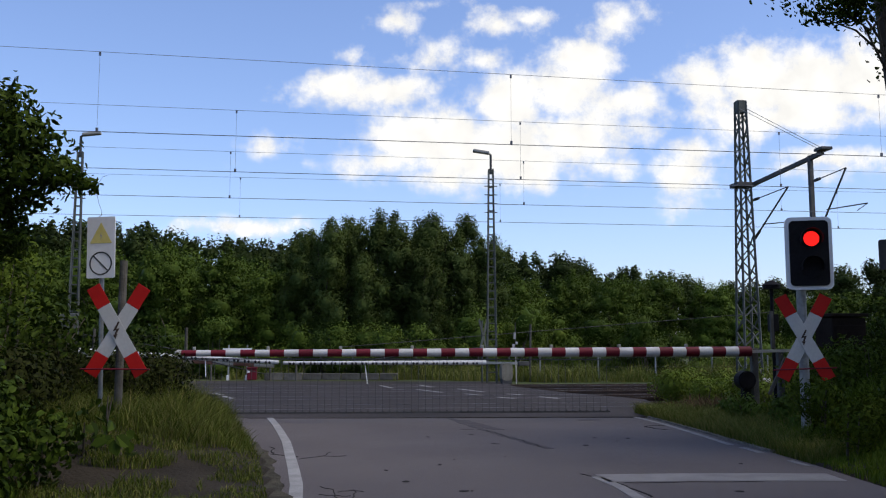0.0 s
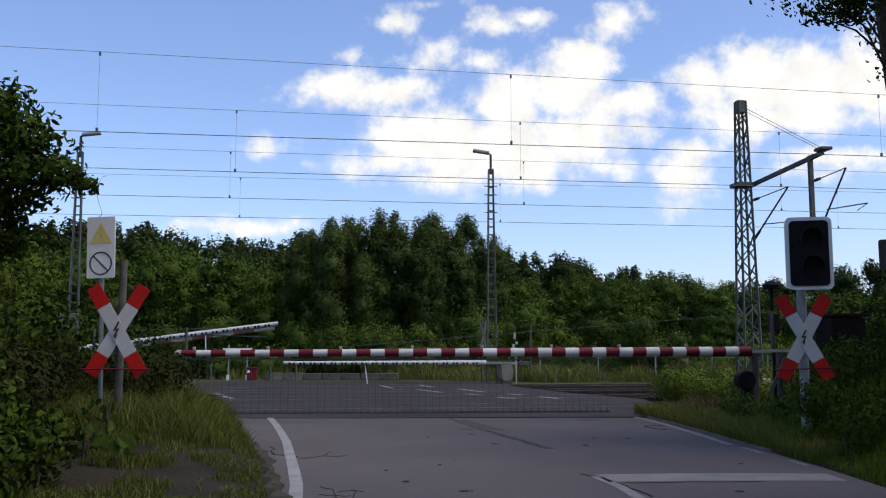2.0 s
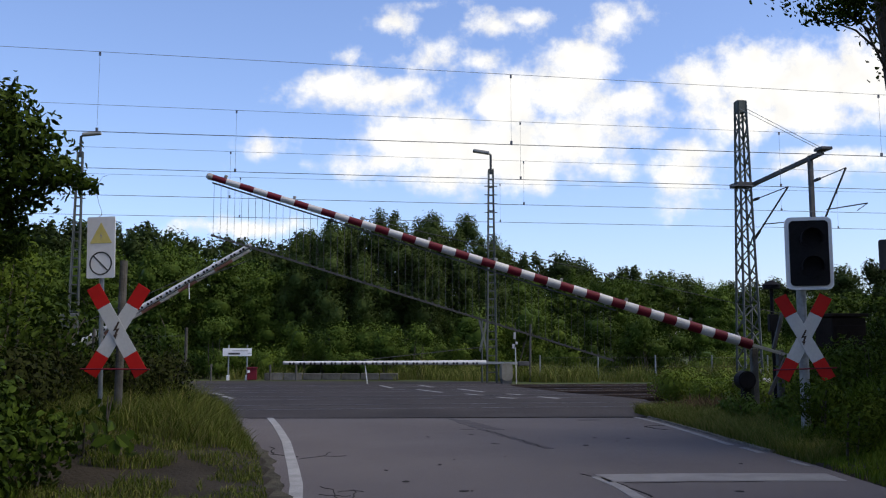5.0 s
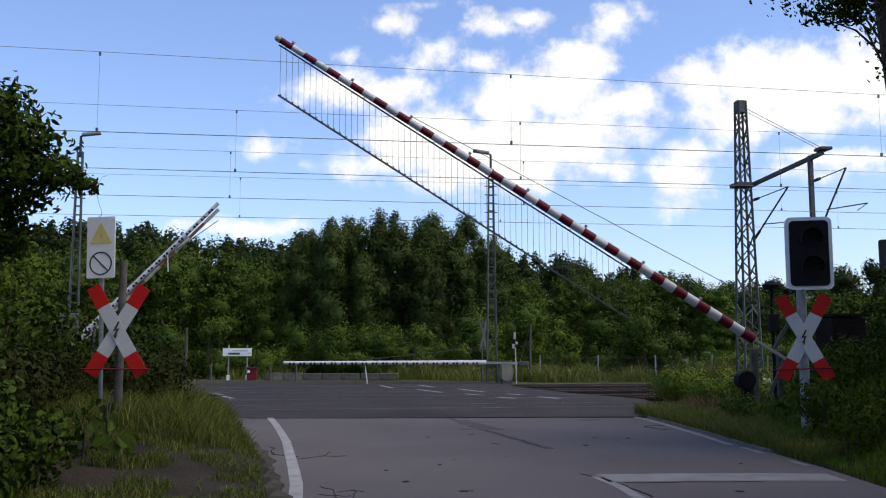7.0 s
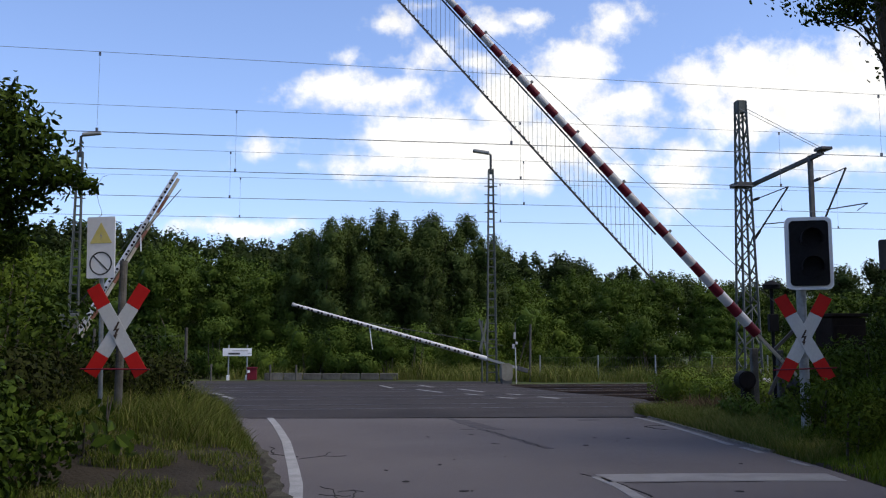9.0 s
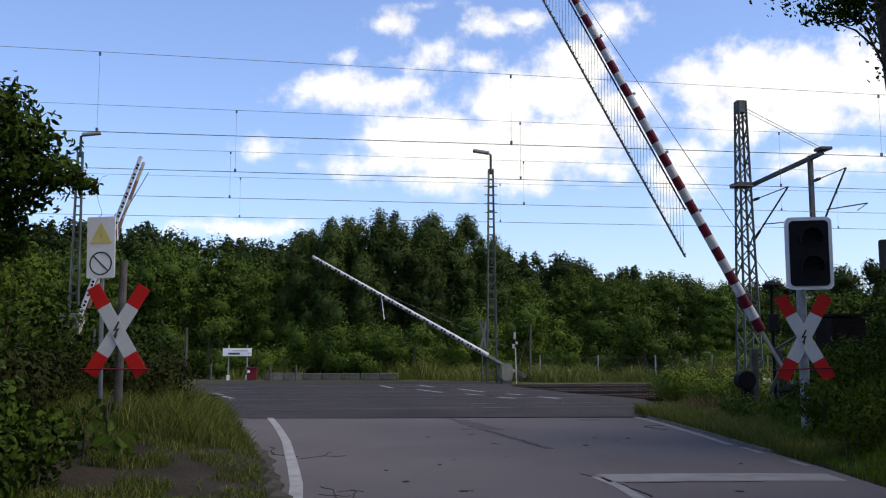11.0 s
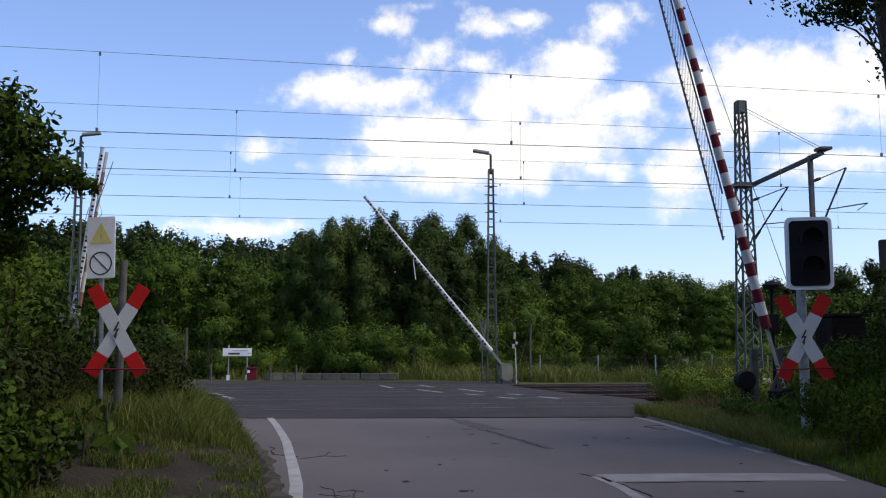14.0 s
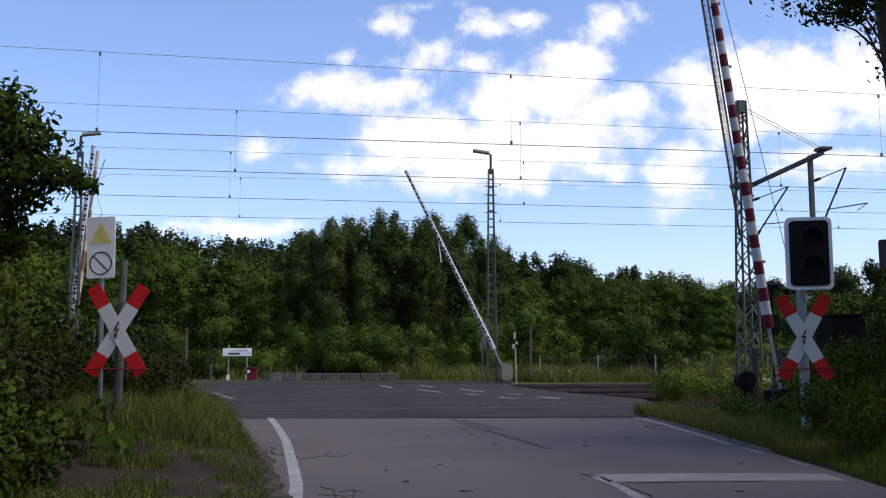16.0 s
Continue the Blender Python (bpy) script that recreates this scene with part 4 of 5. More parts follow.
grass("verge_grass", 201, 76000, left_spot, 0.08, 0.36, "green and straw-coloured long grass on the bank", wide=0.0038, lean=1.0)
grass("verge_grass", 202, 56000, right_spot, 0.2, 0.62, "lush green long grass on the shaded bank", M_LUSH, wide=0.0055, lean=0.6)
grass("verge_grass", 204, 5200, left_spot, 0.2, 0.55, "tall straw-coloured stalks on the bank", M_STRAW, wide=0.003, lean=0.75)
grass("verge_grass", 205, 1400, right_spot, 0.35, 0.7, "tall green stalks on the shaded bank", wide=0.0035, lean=0.75)
grass("verge_grass", 206, 22000, edge_spot, 0.06, 0.24, "short dry pale grass along the road edge", M_STRAW, wide=0.004, lean=0.8)
grass("verge_grass", 207, 900, brown_spot, 0.15, 0.4, "dry reddish-brown weeds beside the track", M_DRY, wide=0.006, lean=0.6)
grass("meadow_grass", 203, 19000, far_spot, 0.25, 0.95, "tall pale grass beyond the tracks", M_STRAW, wide=0.011, lean=0.95)

# ---- road markings and cracks ----
def paint(name, pts, width, material, label, z=0.004):
    """A painted band along a line of points on the road."""
    bm = B()
    left, right = [], []
    for i, p in enumerate(pts):
        a, b = Vector(pts[max(0, i - 1)]), Vector(pts[min(len(pts) - 1, i + 1)])
        d = (b - a).normalized()
        q = Vector((-d.y, d.x)) * width / 2
        left.append(Vector(p) + q), right.append(Vector(p) - q)
    vs = [[bm.verts.new((v.x, v.y, h)) for v in left + right[::-1]] for h in (z - 0.006, z)]
    n = len(pts)
    for i in range(n - 1):
        bm.faces.new((vs[1][i], vs[1][i + 1], vs[1][2 * n - 2 - i], vs[1][2 * n - 1 - i]))
    for i in range(2 * n):
        j = (i + 1) % (2 * n)
        bm.faces.new((vs[0][i], vs[0][j], vs[1][j], vs[1][i]))
    bmesh.ops.recalc_face_normals(bm, faces=bm.faces)
    ob = part(name, bm, material, road, label)
    return ob


paint("edge_line", [(-2.95, 16.1), (-2.58, 14.6), (-2.26, 13.2), (-1.95, 11.8), (-1.7, 10.5), (-1.45, 9.2), (-1.23, 8.0), (-1.1, 7.1), (-0.95, 5.5), (-0.85, 2.0)], 0.11, M_LINE, "worn white edge line")
paint("edge_line", [(3.32, 16.3), (3.43, 14.6), (3.46, 12.6), (3.46, 11.4)], 0.09, M_LINE_OLD, "faded white edge line")
paint("edge_line", [(3.5, 11.1), (3.52, 10.5)], 0.08, M_LINE_OLD, "faded white edge line")
paint("edge_line", [(3.56, 9.75), (3.58, 9.3)], 0.07, M_LINE_OLD, "faded white edge line")
paint("stop_line", [(1.4, 8.4), (2.1, 8.46), (2.8, 8.48), (3.5, 8.46)], 0.5, M_LINE_OLD, "faded white stop line")
paint("lane_line", [(1.36, 8.5), (1.46, 7.9), (1.5, 7.2), (1.55, 5.0), (1.6, 2.0)], 0.1, M_LINE_OLD, "faded white lane line")
q = np.random.default_rng(55)
rim = [(16.2 - 0.28 * i) for i in range(21)]
crumb = [(5.2 + 0.3 * i) for i in range(35)]
part("gravel_edge", slab(B(), [(lerp(ROAD_LEFT, y) + 0.02 + q.uniform(0.0, 0.09), y) for y in crumb] + [(lerp(ROAD_LEFT, y) - q.uniform(0.05, 0.14), y) for y in crumb[::-1]], -0.06, 0.008), M_CRUMB, road, "crumbling earthy gravel along the road edge")
part("gravel_edge", slab(B(), [(lerp(ROAD_RIGHT, y) + 0.0, y) for y in rim] + [(lerp(ROAD_RIGHT, y) + q.uniform(0.1, 0.24), y) for y in rim[::-1]], -0.06, 0.024), M_GRAVEL, road, "sandy gravel strip along the road edge")
DASHES = [(-2.1, 31.8, -1.59, 29.5), (-0.83, 32.3, -0.33, 30.2), (-0.78, 28.4, -0.04, 26.2), (0.48, 28.8, 1.14, 26.6), (0.62, 25.3, 1.01, 24.45), (1.37, 23.5, 1.74, 22.75), (1.74, 25.3, 2.11, 24.6), (2.43, 23.7, 2.78, 22.75), (-6.22, 25.6, -5.81, 24.8), (-5.59, 24.0, -5.1, 22.8)]
for x0, y0, x1, y1 in DASHES:
    paint("dash", [(x0, y0), ((x0 + x1) / 2, (y0 + y1) / 2), (x1, y1)], 0.13, M_LINE, "white dash", 0.0105)


def ragged(seed, pts, jitter):
    """A line broken into short uneven steps."""
    q = np.random.default_rng(seed)
    line = []
    for a, b in zip(pts, pts[1:]):
        n = max(3, int((Vector(b) - Vector(a)).length / 0.12))
        for i in range(n):
            u = i / n
            line.append((a[0] + (b[0] - a[0]) * u + q.uniform(-jitter, jitter), a[1] + (b[1] - a[1]) * u + q.uniform(-jitter, jitter)))
    return line


def crack(seed, pts, width, jitter=0.05):
    paint("crack", ragged(seed, pts, jitter), width, M_TAR, "dark crack in the asphalt", 0.0035)


for k, (line, width) in enumerate((([(0.12, 16.0), (0.4, 14.5), (0.68, 13.25), (0.95, 12.1), (1.25, 10.85)], 0.1), ([(0.3, 15.6), (0.62, 14.3), (0.85, 13.5)], 0.16), ([(0.28, 13.7), (0.55, 13.75)], 0.12), ([(2.2, 15.6), (2.7, 15.7)], 0.2))):
    paint("worn_patch", ragged(1 + k, line, 0.03), width, M_WORN, "dark worn seam in the asphalt", 0.003)
crack(1, [(0.62, 13.5), (0.95, 12.1), (1.25, 10.85)], 0.022, 0.035)
crack(4, [(0.55, 11.6), (0.75, 11.5)], 0.02)
crack(5, [(3.2, 13.6), (3.05, 14.3), (3.7, 14.6)], 0.035)
crack(6, [(-1.5, 9.9), (-1.3, 10.2), (-1.2, 10.7)], 0.012, 0.03)
crack(16, [(-1.3, 10.2), (-1.1, 10.15), (-1.0, 10.25)], 0.006, 0.02)
crack(7, [(-1.55, 10.1), (-1.85, 10.35), (-2.05, 11.3)], 0.014, 0.03)
for k, line in enumerate(([(-1.0, 7.9), (-0.86, 7.6), (-0.8, 7.2), (-0.82, 6.4)], [(-0.86, 7.6), (-0.72, 7.7), (-0.6, 7.5)], [(-0.95, 7.45), (-0.8, 7.35), (-0.66, 7.4)], [(-0.72, 7.7), (-0.7, 7.35), (-0.62, 7.0)], [(-1.0, 7.15), (-0.8, 7.2), (-0.55, 7.15)])):
    crack(30 + k, line, 0.008, 0.03)
crack(10, [(-1.5, 8.4), (-1.32, 7.9), (-1.4, 7.4)], 0.014, 0.03)
crack(11, [(1.28, 8.7), (1.5, 8.05), (1.62, 7.2)], 0.02, 0.02)
crack(12, [(1.55, 8.1), (2.1, 8.16), (2.9, 8.18)], 0.014, 0.015)
for i in range(18):
    q = np.random.default_rng(600 + i)
    x, y = q.uniform(-0.6, 3.0), q.uniform(7.6, 13.5)
    n, rr = 7, q.uniform(0.008, 0.028)
    spot = slab(B(), [(x + rr * q.uniform(0.6, 1.5) * math.cos(6.283 * k / n) * 1.3, y + rr * q.uniform(0.6, 1.5) * math.sin(6.283 * k / n) * 2) for k in range(n)], -0.002, 0.0032)
    part("tar_spot", spot, M_TAR, road)
crack(13, [(-3.3, 15.9), (-1.0, 16.0), (1.0, 16.1), (3.3, 16.25)], 0.05, 0.02)


# ---- beyond the railway ----
M_STONE = mat("rough_stone", (0.06, 0.057, 0.05), (0.15, 0.142, 0.128), 0.9, fine=14, coarse=4, bump=0.8)


def station_sign():
    ob = thing("station_sign", "low white sign board with dark lettering on two posts", "sign", pose(-8.4, 38.3, 0, 0, 0, 4))
    board = part("board", block(B(), (0, 0, 1.13), (1.16, 0.05, 0.32), 0.01), M_WHITE, ob, "white board")
    for x, z, w, h in ((-0.12, 1.07, 0.46, 0.075), (0.12, 1.19, 0.62, 0.03), (0.5, 1.08, 0.16, 0.02)):
        part("lettering_bar", block(B(), (x, -0.028, z), (w, 0.006, h)), M_DARKSTEEL if h > 0.05 else M_GREYPAINT, board)
    for x in (-0.35, 0.4):
        part("post", rod(B(), (x, 0.03, 0), (x, 0.03, 1.42), 0.03), M_STEEL, ob)
        part("foot", block(B(), (x, 0, 0.1), (0.11, 0.11, 0.22), 0.01), M_WHITE, ob, "white concrete foot")
    return ob


def red_box():
    ob = thing("grit_bin", "small red box beside the low white sign", "box", pose(-7.72, 38.0, 0, 0, 0, 8))
    part("body", block(B(), (0, 0, 0.25), (0.38, 0.4, 0.46), 0.03), M_BOOM_RED, ob)
    part("lid", block(B(), (0, -0.01, 0.5), (0.42, 0.44, 0.07), 0.02), M_BOOM_RED, ob)
    part("label_plate", block(B(), (-0.12, -0.215, 0.36), (0.1, 0.01, 0.1)), M_WHITE, ob, "white label plate")
    return ob


station_sign(), red_box()
for i in range(7):
    x = -6.9 + i * 0.78
    light = i < 2
    ob = thing("edge_stone", "pale rough concrete edge stone" if light else "dark low concrete edge stone", "stone", pose(x, 38.4 + 0.03 * i, 0, 0, 0, 3), group="low edge beyond the road")
    part("stone", block(B(), (0, 0, 0.14), (0.74, 0.3, 0.3 if light else 0.26), 0.02), M_STONE if light else M_POST, ob)
for x, h in ((-7.0, 0.62), (-5.95, 0.62), (-9.4, 0.65)):
    ob = thing("short_post", "short weathered post at the road edge", "post", pose(x, 38.1, 0), group="short posts beyond the road")
    part("shaft", rod(B(), (0, 0, -0.05), (0, 0, h), 0.045, 0.04, 8), M_POST, ob)


def wire_fence(x0, y0, x1, y1, n, h, label, post):
    ob = thing("wire_fence", label, "fence")
    for i in range(n):
        u = i / (n - 1)
        part("post", rod(B(), (x0 + (x1 - x0) * u, y0 + (y1 - y0) * u, -0.35), (x0 + (x1 - x0) * u, y0 + (y1 - y0) * u, h), 0.028, seg=8), post, ob)
    for k in range(3):
        z = h * (0.2 + 0.35 * k)
        part("wire", rod(B(), (x0, y0, z), (x1, y1, z), 0.004, seg=4), M_DARKSTEEL, ob)
    L = math.hypot(x1 - x0, y1 - y0)
    bm = B()
    for i in range(int(L / 0.12)):
        u = i * 0.12 / L
        beam(bm, (x0 + (x1 - x0) * u, y0 + (y1 - y0) * u, 0.05), (x0 + (x1 - x0) * u, y0 + (y1 - y0) * u, h * 0.96), 0.003, 0.003)
    tagged(part("mesh", bm, M_DARKSTEEL, ob, "fine wire mesh"), kind="stuff")
    return ob


wire_fence(3.75, 36.3, 15.2, 37.6, 6, 1.02, "low wire mesh fence with steel posts in long grass", M_STEEL)
wire_fence(-7.9, 16.7, -4.66, 17.0, 3, 1.56, "thin wire fence behind the brambles", M_POST)


def far_cross():
    ob = thing("crossing_sign", "grey back of a diagonal cross sign beside the lamp mast", "cross sign", pose(1.45, 34.9, 0, 0, 0, 62))
    part("post", rod(B(), (0, 0, -0.1), (0, 0, 2.3), 0.035), M_GREENSTEEL, ob)
    for a in (30, -30):
        o = part("plank", block(B(), (0, 0, 0), (0.16, 0.01, 1.35), 0.003), M_GREENSTEEL, ob)
        o.matrix_basis = pose(0, -0.06 - 0.0003 * a, 1.75, 0, a, 0)
    return ob


def white_post():
    ob = thing("marker_post", "slim white post with white blocks beside the barrier", "post", pose(2.58, 34.1, 0, 0, 1.5, 0))
    part("shaft", rod(B(), (0.08, 0, 0), (0.02, 0, 1.3), 0.02, seg=8), M_SIGN_WHITE, ob)
    part("shaft_top", rod(B(), (0.02, 0, 1.3), (0.0, 0, 2.2), 0.014, seg=8), M_DARKSTEEL, ob)
    for x, z, h in ((-0.02, 1.72, 0.24), (-0.06, 1.34, 0.16), (0.06, 1.46, 0.1)):
        part("block", block(B(), (x, -0.05, z), (0.08, 0.06, h), 0.01), M_SIGN_WHITE, ob)
    return ob


far_cross(), white_post()
for x, y, h in ((3.35, 36.2, 2.2),):
    ob = thing("wooden_post", "thin dark weathered wooden post", "post", pose(x, y, 0, 0, 1, 0), group="weathered wooden posts")
    part("shaft", rod(B(), (0, 0, -0.35), (0, 0, h), 0.045, 0.04, 8), M_POST, ob)


def cabinet():
    ob = thing("relay_cabinet", "dark brown steel cabinet half hidden by shrubs", "cabinet", pose(6.2, 14.6, 0, 0, 0, 8))
    part("body", block(B(), (0, 0, 0.82), (0.56, 0.5, 1.64), 0.02), M_BOX, ob)
    part("roof", block(B(), (0, 0, 1.68), (0.62, 0.58, 0.05), 0.01), M_BOX, ob)
    part("door", block(B(), (0, -0.256, 0.8), (0.46, 0.02, 1.45), 0.01), M_BOX, ob)
    return ob


def side_panel():
    ob = thing("road_sign", "dark back of a road sign on a post", "sign", pose(5.5, 11.0, 0, 0, 0, -20))
    part("post", rod(B(), (0.0, 0.05, -0.1), (0.0, 0.05, 2.5), 0.035), M_STEEL, ob)
    part("panel", prism(B(), rounded(0.6, 0.36, 0.03), -0.01, 0.01), M_DARKSTEEL, ob, "dark sign panel").location = (0, 0, 2.27)
    return ob


cabinet(), side_panel()


# ---- near plants ----
def sprigs(r, pts, nrm, count, length, per):
    """Leaves set along short shoots that stand out of a crown."""
    k = r.choice(len(pts), count)
    d = nrm[k] + r.normal(0, 0.35, (count, 3)) + np.array([0, 0, 0.35])
    d /= np.linalg.norm(d, axis=1)[:, None]
    ln = length * r.uniform(0.5, 1.2, count)
    p, q = [], []
    for i in range(count):
        for j in range(per):
            p.append(pts[k[i]] + d[i] * ln[i] * j / per + r.normal(0, 0.018, 3)), q.append(r.normal(0, 1, 3))
    return np.array(p), np.array(q)


def near_tree(name, label, seed, foot, top, r0, blobs, n, size, material, narrow, shoots):
    r = np.random.default_rng(seed)
    ob = thing(name, label, "tree", pose(foot[0], foot[1], 0))
    f = Vector((foot[0], foot[1], 0))
    t = Vector(top) - f
    bm = B()
    rod(bm, (0, 0, -0.2), t * 0.5 + Vector((0.03, 0, 0)), r0, r0 * 0.85, 14)
    rod(bm, t * 0.5 + Vector((0.03, 0, 0)), t, r0 * 0.85, r0 * 0.5, 12)
    part("trunk", bm, M_BARK, ob)
    loc = [(b[0] - f.x, b[1] - f.y, *b[2:]) for b in blobs]
    for b in loc:
        mid = (t * 0.8 + Vector(b[:3])) / 2 + Vector((0, 0, 0.1))
        bm = B()
        rod(bm, t * r.uniform(0.55, 0.9), mid, 0.015, 0.011, 6)
        rod(bm, mid, Vector(b[:3]), 0.011, 0.006, 6)
        part("limb", bm, M_BARK, ob)
    pts, nrm = blob_points(r, loc, n, 0.35)
    p2, n2 = sprigs(r, pts, nrm, shoots, 0.3, 9)
    leaf_mesh("crown", r, np.concatenate([pts, p2]), np.concatenate([nrm, n2]), size, material, ob, narrow, oval=True)
    return ob


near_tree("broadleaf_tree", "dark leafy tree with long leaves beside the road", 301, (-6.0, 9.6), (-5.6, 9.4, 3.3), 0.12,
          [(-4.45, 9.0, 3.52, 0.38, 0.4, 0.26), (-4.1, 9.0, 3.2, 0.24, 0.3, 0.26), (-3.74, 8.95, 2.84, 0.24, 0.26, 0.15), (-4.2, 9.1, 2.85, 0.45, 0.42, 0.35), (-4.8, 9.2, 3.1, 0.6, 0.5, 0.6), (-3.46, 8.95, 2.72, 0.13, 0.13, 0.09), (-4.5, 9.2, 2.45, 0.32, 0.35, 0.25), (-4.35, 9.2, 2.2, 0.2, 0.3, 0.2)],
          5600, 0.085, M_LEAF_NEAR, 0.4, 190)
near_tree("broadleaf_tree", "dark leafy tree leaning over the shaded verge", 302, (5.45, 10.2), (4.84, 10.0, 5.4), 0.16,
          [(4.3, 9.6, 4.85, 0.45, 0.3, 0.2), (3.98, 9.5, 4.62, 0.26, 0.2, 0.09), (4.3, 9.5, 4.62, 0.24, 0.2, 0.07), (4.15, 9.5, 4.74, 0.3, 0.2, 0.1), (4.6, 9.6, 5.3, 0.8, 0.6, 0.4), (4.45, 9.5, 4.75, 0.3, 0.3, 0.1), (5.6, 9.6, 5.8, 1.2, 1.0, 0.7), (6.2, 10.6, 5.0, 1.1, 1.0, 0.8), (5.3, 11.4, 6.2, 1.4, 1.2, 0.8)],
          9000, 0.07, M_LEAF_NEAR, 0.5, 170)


def shrub(seed, blobs, n, size, material, label, narrow=0.55, group=""):
    return tagged(leaf_heap("shrub", seed, blobs, n, size, material, label, "shrub", narrow), group=group)


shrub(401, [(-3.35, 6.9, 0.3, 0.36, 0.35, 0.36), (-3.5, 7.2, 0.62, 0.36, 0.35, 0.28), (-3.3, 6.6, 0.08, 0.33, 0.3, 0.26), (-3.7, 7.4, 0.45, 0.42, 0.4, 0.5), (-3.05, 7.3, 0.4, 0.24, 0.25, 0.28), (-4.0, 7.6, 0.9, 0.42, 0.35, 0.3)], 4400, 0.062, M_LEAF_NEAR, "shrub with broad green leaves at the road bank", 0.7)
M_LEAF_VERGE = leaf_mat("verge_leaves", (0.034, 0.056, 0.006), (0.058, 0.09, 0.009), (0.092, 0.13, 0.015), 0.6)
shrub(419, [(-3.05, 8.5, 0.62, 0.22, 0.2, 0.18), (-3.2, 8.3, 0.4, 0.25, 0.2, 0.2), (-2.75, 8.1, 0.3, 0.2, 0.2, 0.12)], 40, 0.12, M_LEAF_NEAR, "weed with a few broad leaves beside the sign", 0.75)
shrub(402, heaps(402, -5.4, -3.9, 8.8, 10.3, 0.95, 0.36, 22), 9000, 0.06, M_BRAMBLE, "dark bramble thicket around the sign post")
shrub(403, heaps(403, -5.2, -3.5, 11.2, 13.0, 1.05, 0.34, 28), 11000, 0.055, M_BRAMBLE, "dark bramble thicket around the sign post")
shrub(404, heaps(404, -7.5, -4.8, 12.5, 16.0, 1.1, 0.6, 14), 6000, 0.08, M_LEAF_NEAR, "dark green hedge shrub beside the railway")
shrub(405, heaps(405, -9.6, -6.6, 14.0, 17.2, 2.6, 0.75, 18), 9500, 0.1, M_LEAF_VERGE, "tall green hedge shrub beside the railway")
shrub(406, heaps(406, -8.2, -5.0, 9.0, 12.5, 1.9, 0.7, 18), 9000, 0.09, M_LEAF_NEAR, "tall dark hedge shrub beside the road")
shrub(411, heaps(411, 4.05, 5.3, 9.3, 10.6, 0.58, 0.27, 18), 9500, 0.06, M_LEAF_VERGE, "dense green nettles on the shaded verge", 0.35)
shrub(412, heaps(412, 4.75, 6.4, 11.6, 13.3, 1.0, 0.36, 16), 8000, 0.06, M_LEAF_VERGE, "dense dark shrub around the signal post")
# the shadow under the bank is put into this shrub's near-black leaves
shrub(413, heaps(413, 4.15, 5.0, 7.0, 8.9, 0.34, 0.24, 14), 7000, 0.05, M_LEAF_NEAR, "low green shrub with leaves darkened as bank shadow")
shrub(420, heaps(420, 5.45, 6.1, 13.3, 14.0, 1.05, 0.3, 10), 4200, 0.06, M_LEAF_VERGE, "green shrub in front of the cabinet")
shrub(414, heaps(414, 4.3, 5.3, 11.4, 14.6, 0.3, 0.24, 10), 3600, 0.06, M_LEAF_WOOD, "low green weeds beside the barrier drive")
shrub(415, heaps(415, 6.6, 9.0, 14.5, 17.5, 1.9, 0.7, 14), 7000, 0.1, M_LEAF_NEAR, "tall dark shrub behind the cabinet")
shrub(416, heaps(416, 5.1, 6.2, 17.4, 19.4, 0.6, 0.3, 13), 4600, 0.06, M_LEAF_BUSH, "yellow-green weeds beside the track")
shrub(417, heaps(417, 6.4, 8.0, 19.0, 21.5, 0.6, 0.45, 9), 4200, 0.08, M_LEAF_BUSH, "yellow-green weeds beside the track")
shrub(418, heaps(418, 5.2, 7.0, 20.6, 23.5, 0.4, 0.4, 9), 4600, 0.08, M_LEAF_BUSH, "yellow-green weeds beside the track")


# ---- clouds ----
# middle, half width, half height and thickness of each bank of cloud
CLOUDS = [(695, 38, 46, 20, 0.66), (760, 14, 40, 10, 0.45), (880, 48, 62, 22, 0.62), (935, 32, 40, 16, 0.6), (1075, 40, 56, 34, 0.62), (620, 97, 34, 14, 0.45), (765, 100, 70, 30, 0.6), (850, 105, 40, 20, 0.5), (595, 155, 80, 36, 1.0), (705, 165, 58, 30, 0.85),
          (900, 178, 75, 52, 1.2), (985, 160, 75, 55, 1.2), (1030, 110, 62, 32, 1.0), (760, 250, 120, 56, 1.25), (870, 275, 160, 66, 1.25), (1010, 245, 120, 52, 1.1), (670, 292, 70, 24, 0.8), (780, 322, 110, 22, 0.75), (1080, 300, 60, 24, 0.5),
          (1115, 185, 70, 32, 0.9), (1235, 150, 60, 42, 1.1), (1345, 155, 105, 75, 1.25), (1445, 140, 75, 62, 1.25), (1525, 140, 90, 66, 1.2), (1390, 205, 200, 38, 1.0), (1205, 315, 62, 52, 0.75), (1230, 270, 50, 24, 0.6), (1480, 278, 110, 22, 0.75), (1400, 300, 80, 14, 0.4), (470, 262, 60, 20, 0.48), (545, 297, 14, 8, 0.3), (450, 402, 120, 16, 0.7)]


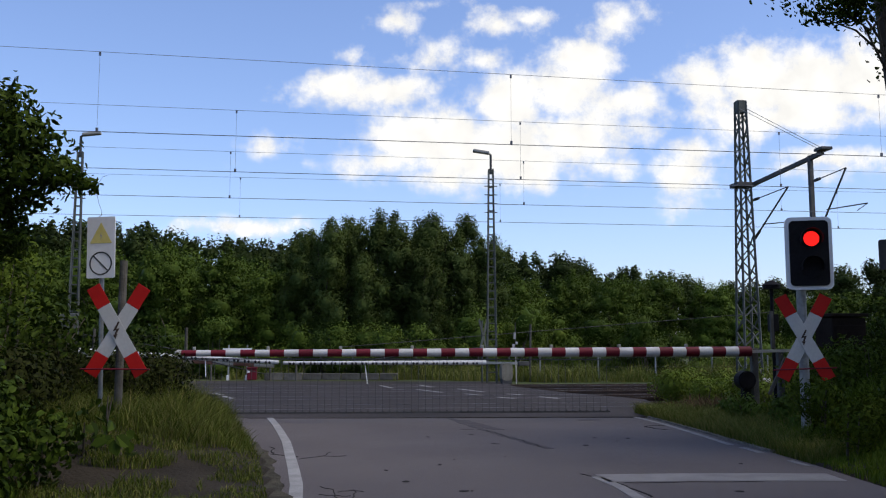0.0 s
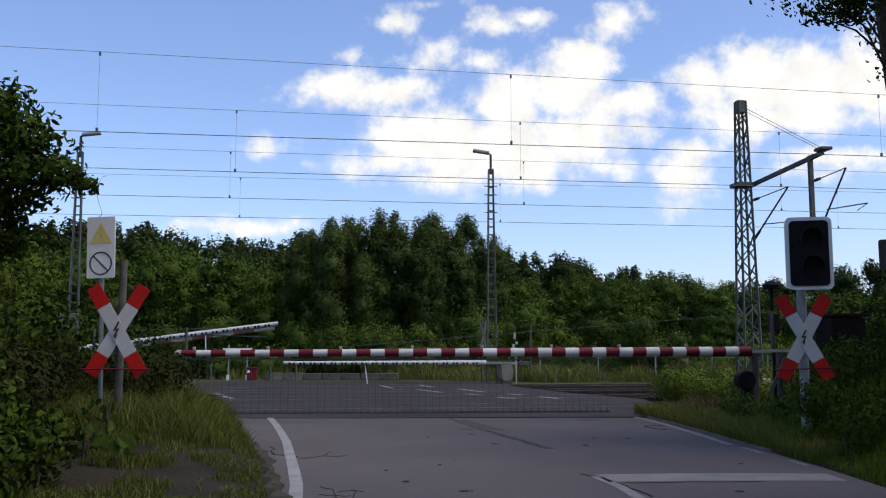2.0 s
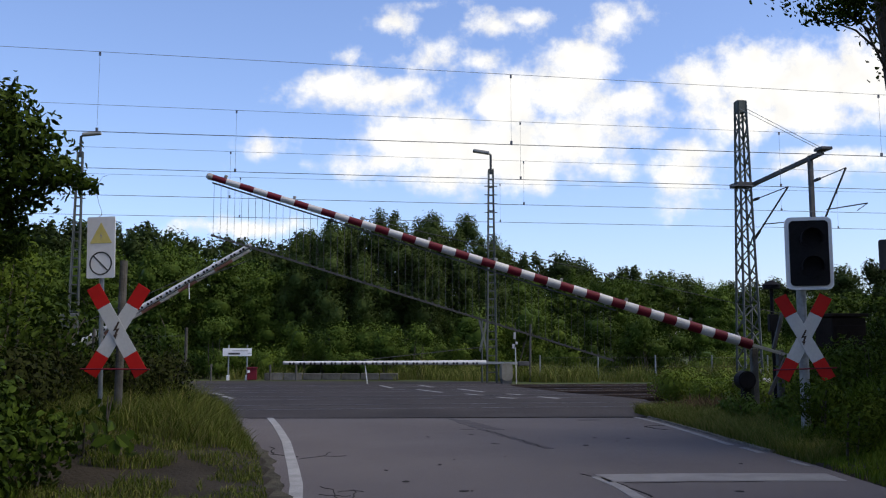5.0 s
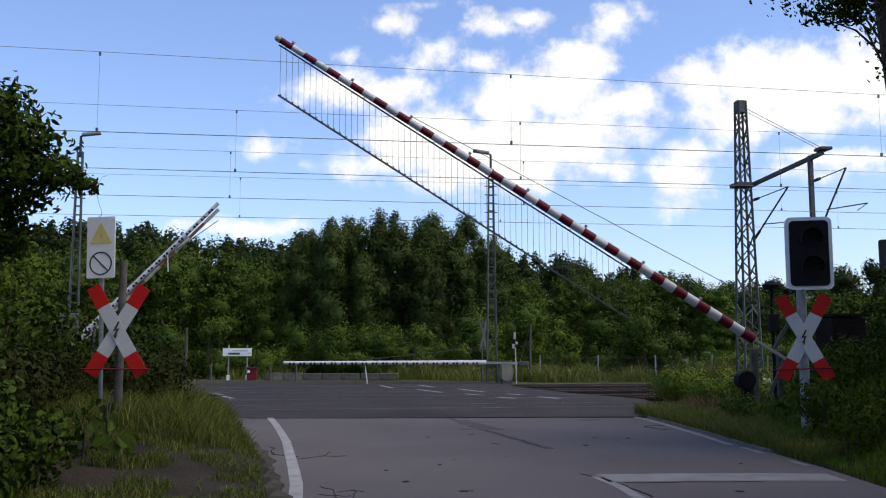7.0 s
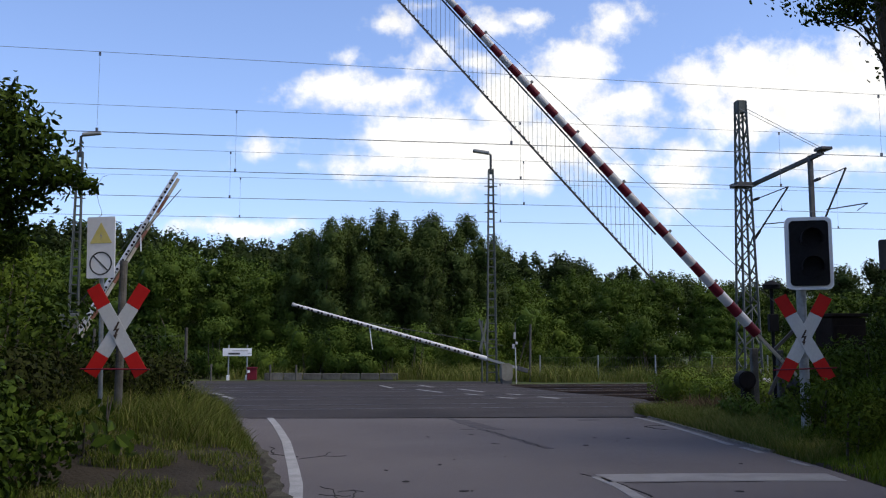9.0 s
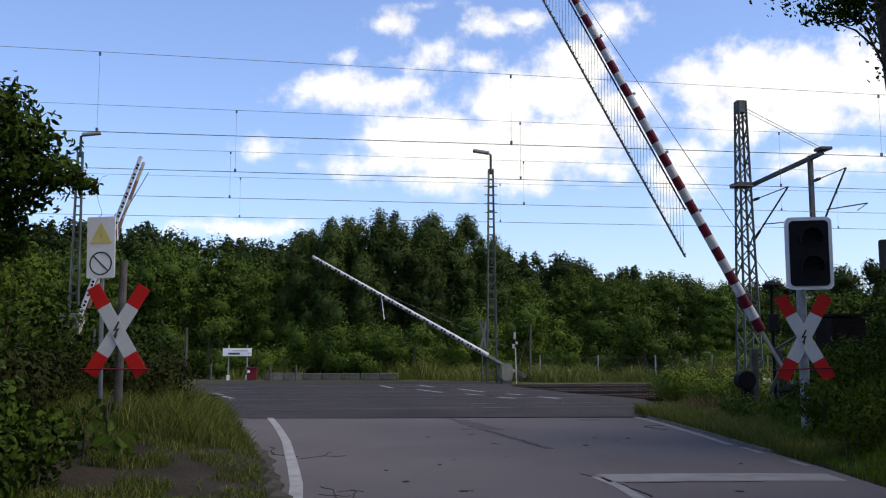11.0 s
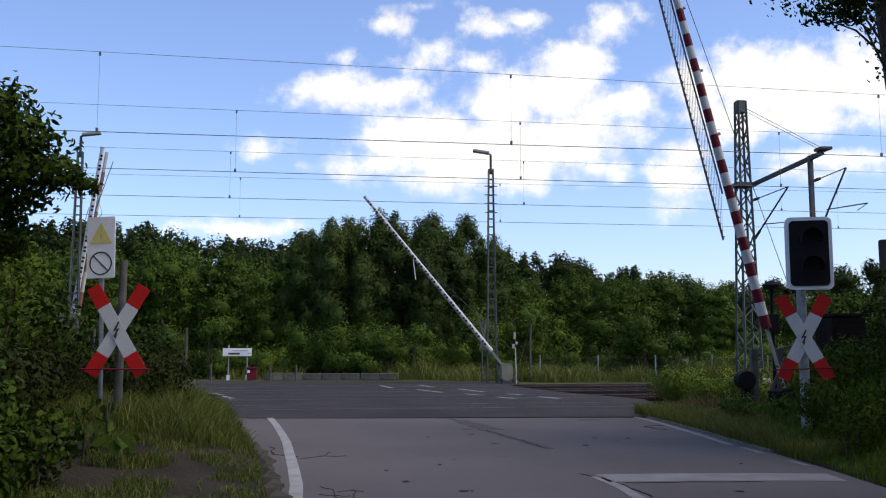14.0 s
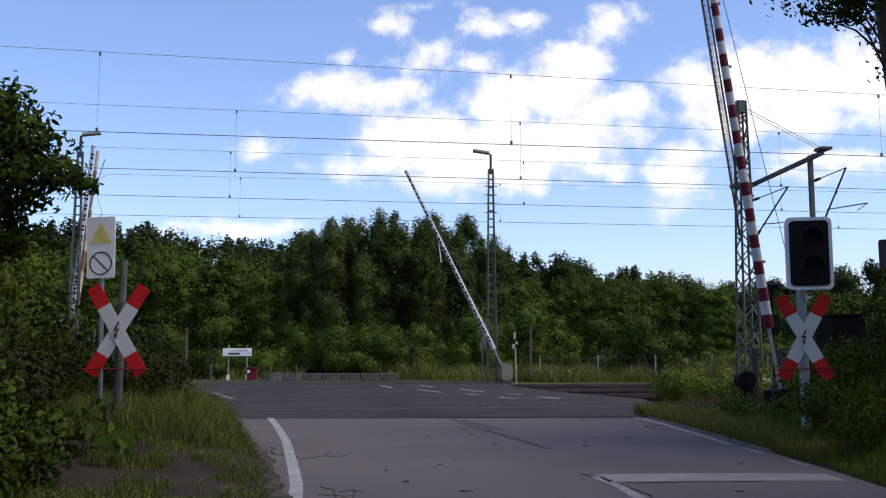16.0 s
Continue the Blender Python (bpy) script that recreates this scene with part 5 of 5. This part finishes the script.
def clouds():
    d = 2400.0
    f = d / 1650
    m, n, l, p = nodes_of("clouds")
    n.remove(p)
    tc = n.new("ShaderNodeTexCoord")
    big, small = n.new("ShaderNodeTexNoise"), n.new("ShaderNodeTexNoise")
    big.inputs["Scale"].default_value, small.inputs["Scale"].default_value = 0.009, 0.012
    big.inputs["Detail"].default_value, small.inputs["Detail"].default_value = 8, 6
    big.inputs["Roughness"].default_value = 0.63
    l.new(tc.outputs["Object"], big.inputs[0]), l.new(tc.outputs["Object"], small.inputs[0])
    bend, sub, mul, add = n.new("ShaderNodeTexNoise"), n.new("ShaderNodeVectorMath"), n.new("ShaderNodeVectorMath"), n.new("ShaderNodeVectorMath")
    bend.inputs["Scale"].default_value, bend.inputs["Detail"].default_value = 0.006, 7
    l.new(tc.outputs["Object"], bend.inputs[0])
    sub.operation, mul.operation, add.operation = "SUBTRACT", "MULTIPLY", "ADD"
    sub.inputs[1].default_value, mul.inputs[1].default_value = (0.5, 0.5, 0.5), (80, 60, 0)
    l.new(bend.outputs["Color"], sub.inputs[0]), l.new(sub.outputs[0], mul.inputs[0])
    l.new(tc.outputs["Object"], add.inputs[0]), l.new(mul.outputs[0], add.inputs[1])
    best = None
    for x, y, rx, ry, thick in CLOUDS:
        mp = n.new("ShaderNodeMapping")
        mp.vector_type = "TEXTURE"
        mp.inputs["Location"].default_value = ((x - 784) * f, (441 - y) * f, 0)
        mp.inputs["Scale"].default_value = (rx * f, ry * f, 1e4)
        l.new(add.outputs[0], mp.inputs[0])
        ln = n.new("ShaderNodeVectorMath")
        ln.operation = "LENGTH"
        l.new(mp.outputs[0], ln.inputs[0])
        fade = n.new("ShaderNodeMath")
        fade.operation = "MULTIPLY_ADD"
        l.new(ln.outputs["Value"], fade.inputs[0])
        fade.inputs[1].default_value, fade.inputs[2].default_value = -thick, thick * 1.3
        if best is None:
            best = fade.outputs[0]
        else:
            mn = n.new("ShaderNodeMath")
            mn.operation = "SMOOTH_MAX"
            mn.inputs[2].default_value = 0.2
            l.new(best, mn.inputs[0]), l.new(fade.outputs[0], mn.inputs[1])
            best = mn.outputs[0]
    dens = n.new("ShaderNodeMath")
    dens.operation = "MULTIPLY_ADD"
    l.new(big.outputs[0], dens.inputs[0])
    dens.inputs[1].default_value = 2.7
    l.new(best, dens.inputs[2])
    cover = n.new("ShaderNodeMapRange")
    cover.interpolation_type = "SMOOTHSTEP"
    cover.inputs["From Min"].default_value, cover.inputs["From Max"].default_value = 1.25, 2.25
    l.new(dens.outputs[0], cover.inputs[0])
    tone = n.new("ShaderNodeMapRange")
    tone.inputs["From Min"].default_value, tone.inputs["From Max"].default_value = 0.35, 0.6
    tone.inputs["To Min"].default_value, tone.inputs["To Max"].default_value = 0.97, 1.1
    l.new(small.outputs[0], tone.inputs[0])
    em, tr, mix = n.new("ShaderNodeEmission"), n.new("ShaderNodeBsdfTransparent"), n.new("ShaderNodeMixShader")
    em.inputs["Color"].default_value = (0.97, 0.97, 1.0, 1)
    l.new(tone.outputs[0], em.inputs["Strength"])
    l.new(cover.outputs[0], mix.inputs[0]), l.new(tr.outputs[0], mix.inputs[1]), l.new(em.outputs[0], mix.inputs[2])
    l.new(mix.outputs[0], n["Material Output"].inputs["Surface"])
    w, h = 1500, 760
    ob = mesh_from("cloud_backdrop", [(-w, -h, 0), (w, -h, 0), (w, h, 0), (-w, h, 0)], [(0, 1, 2, 3)], m)
    tagged(ob, "white summer clouds drifting in a blue sky", "clouds", kind="structure")
    ob.visible_shadow = False
    place = EYE @ Matrix.Translation((0, 0, -d))
    return ob, place, f


CLOUD, CLOUD_AT, CLOUD_F = clouds()


# ---- what moves ----
def motions():
    walk(boom_near, [(t, pose(*NEAR_AT, 0, a, NEAR_TURN)) for t, a in NEAR_ROWS])
    for o, r, top in BARS:
        walk(o, [(t, pose(-r, 0, top, 0, -a, 0)) for t, a in NEAR_ROWS])
    walk(CHORD, [(t, Matrix.Translation((0.85 * math.sin(radians(a)), 0, -0.125 - 0.85 * math.cos(radians(a))))) for t, a in NEAR_ROWS])
    walk(boom_far, [(t, pose(*FAR_AT, 0, a, FAR_TURN)) for t, a in FAR_ROWS])
    walk(LEG_FAR, [(t, pose(-4.95, 0, -0.08, 0, -a, 0)) for t, a in FAR_ROWS])
    walk(boom_left, [(t, pose(*LEFT_AT, 0, -a, LEFT_TURN)) for t, a in LEFT_ROWS])
    walk(LEG_LEFT, [(t, pose(4.65, 0, -0.08, 0, a, 0)) for t, a in LEFT_ROWS])
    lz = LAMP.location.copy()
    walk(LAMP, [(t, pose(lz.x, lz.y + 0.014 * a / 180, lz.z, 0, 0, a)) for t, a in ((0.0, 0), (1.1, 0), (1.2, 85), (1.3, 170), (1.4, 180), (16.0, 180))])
    walk(CLOUD, [(0.0, CLOUD_AT @ Matrix.Translation((4 * CLOUD_F, 2 * CLOUD_F, 0))), (8.0, CLOUD_AT @ Matrix.Translation((-3 * CLOUD_F, 0, 0))), (16.0, CLOUD_AT @ Matrix.Translation((-10 * CLOUD_F, -2 * CLOUD_F, 0)))])


motions()
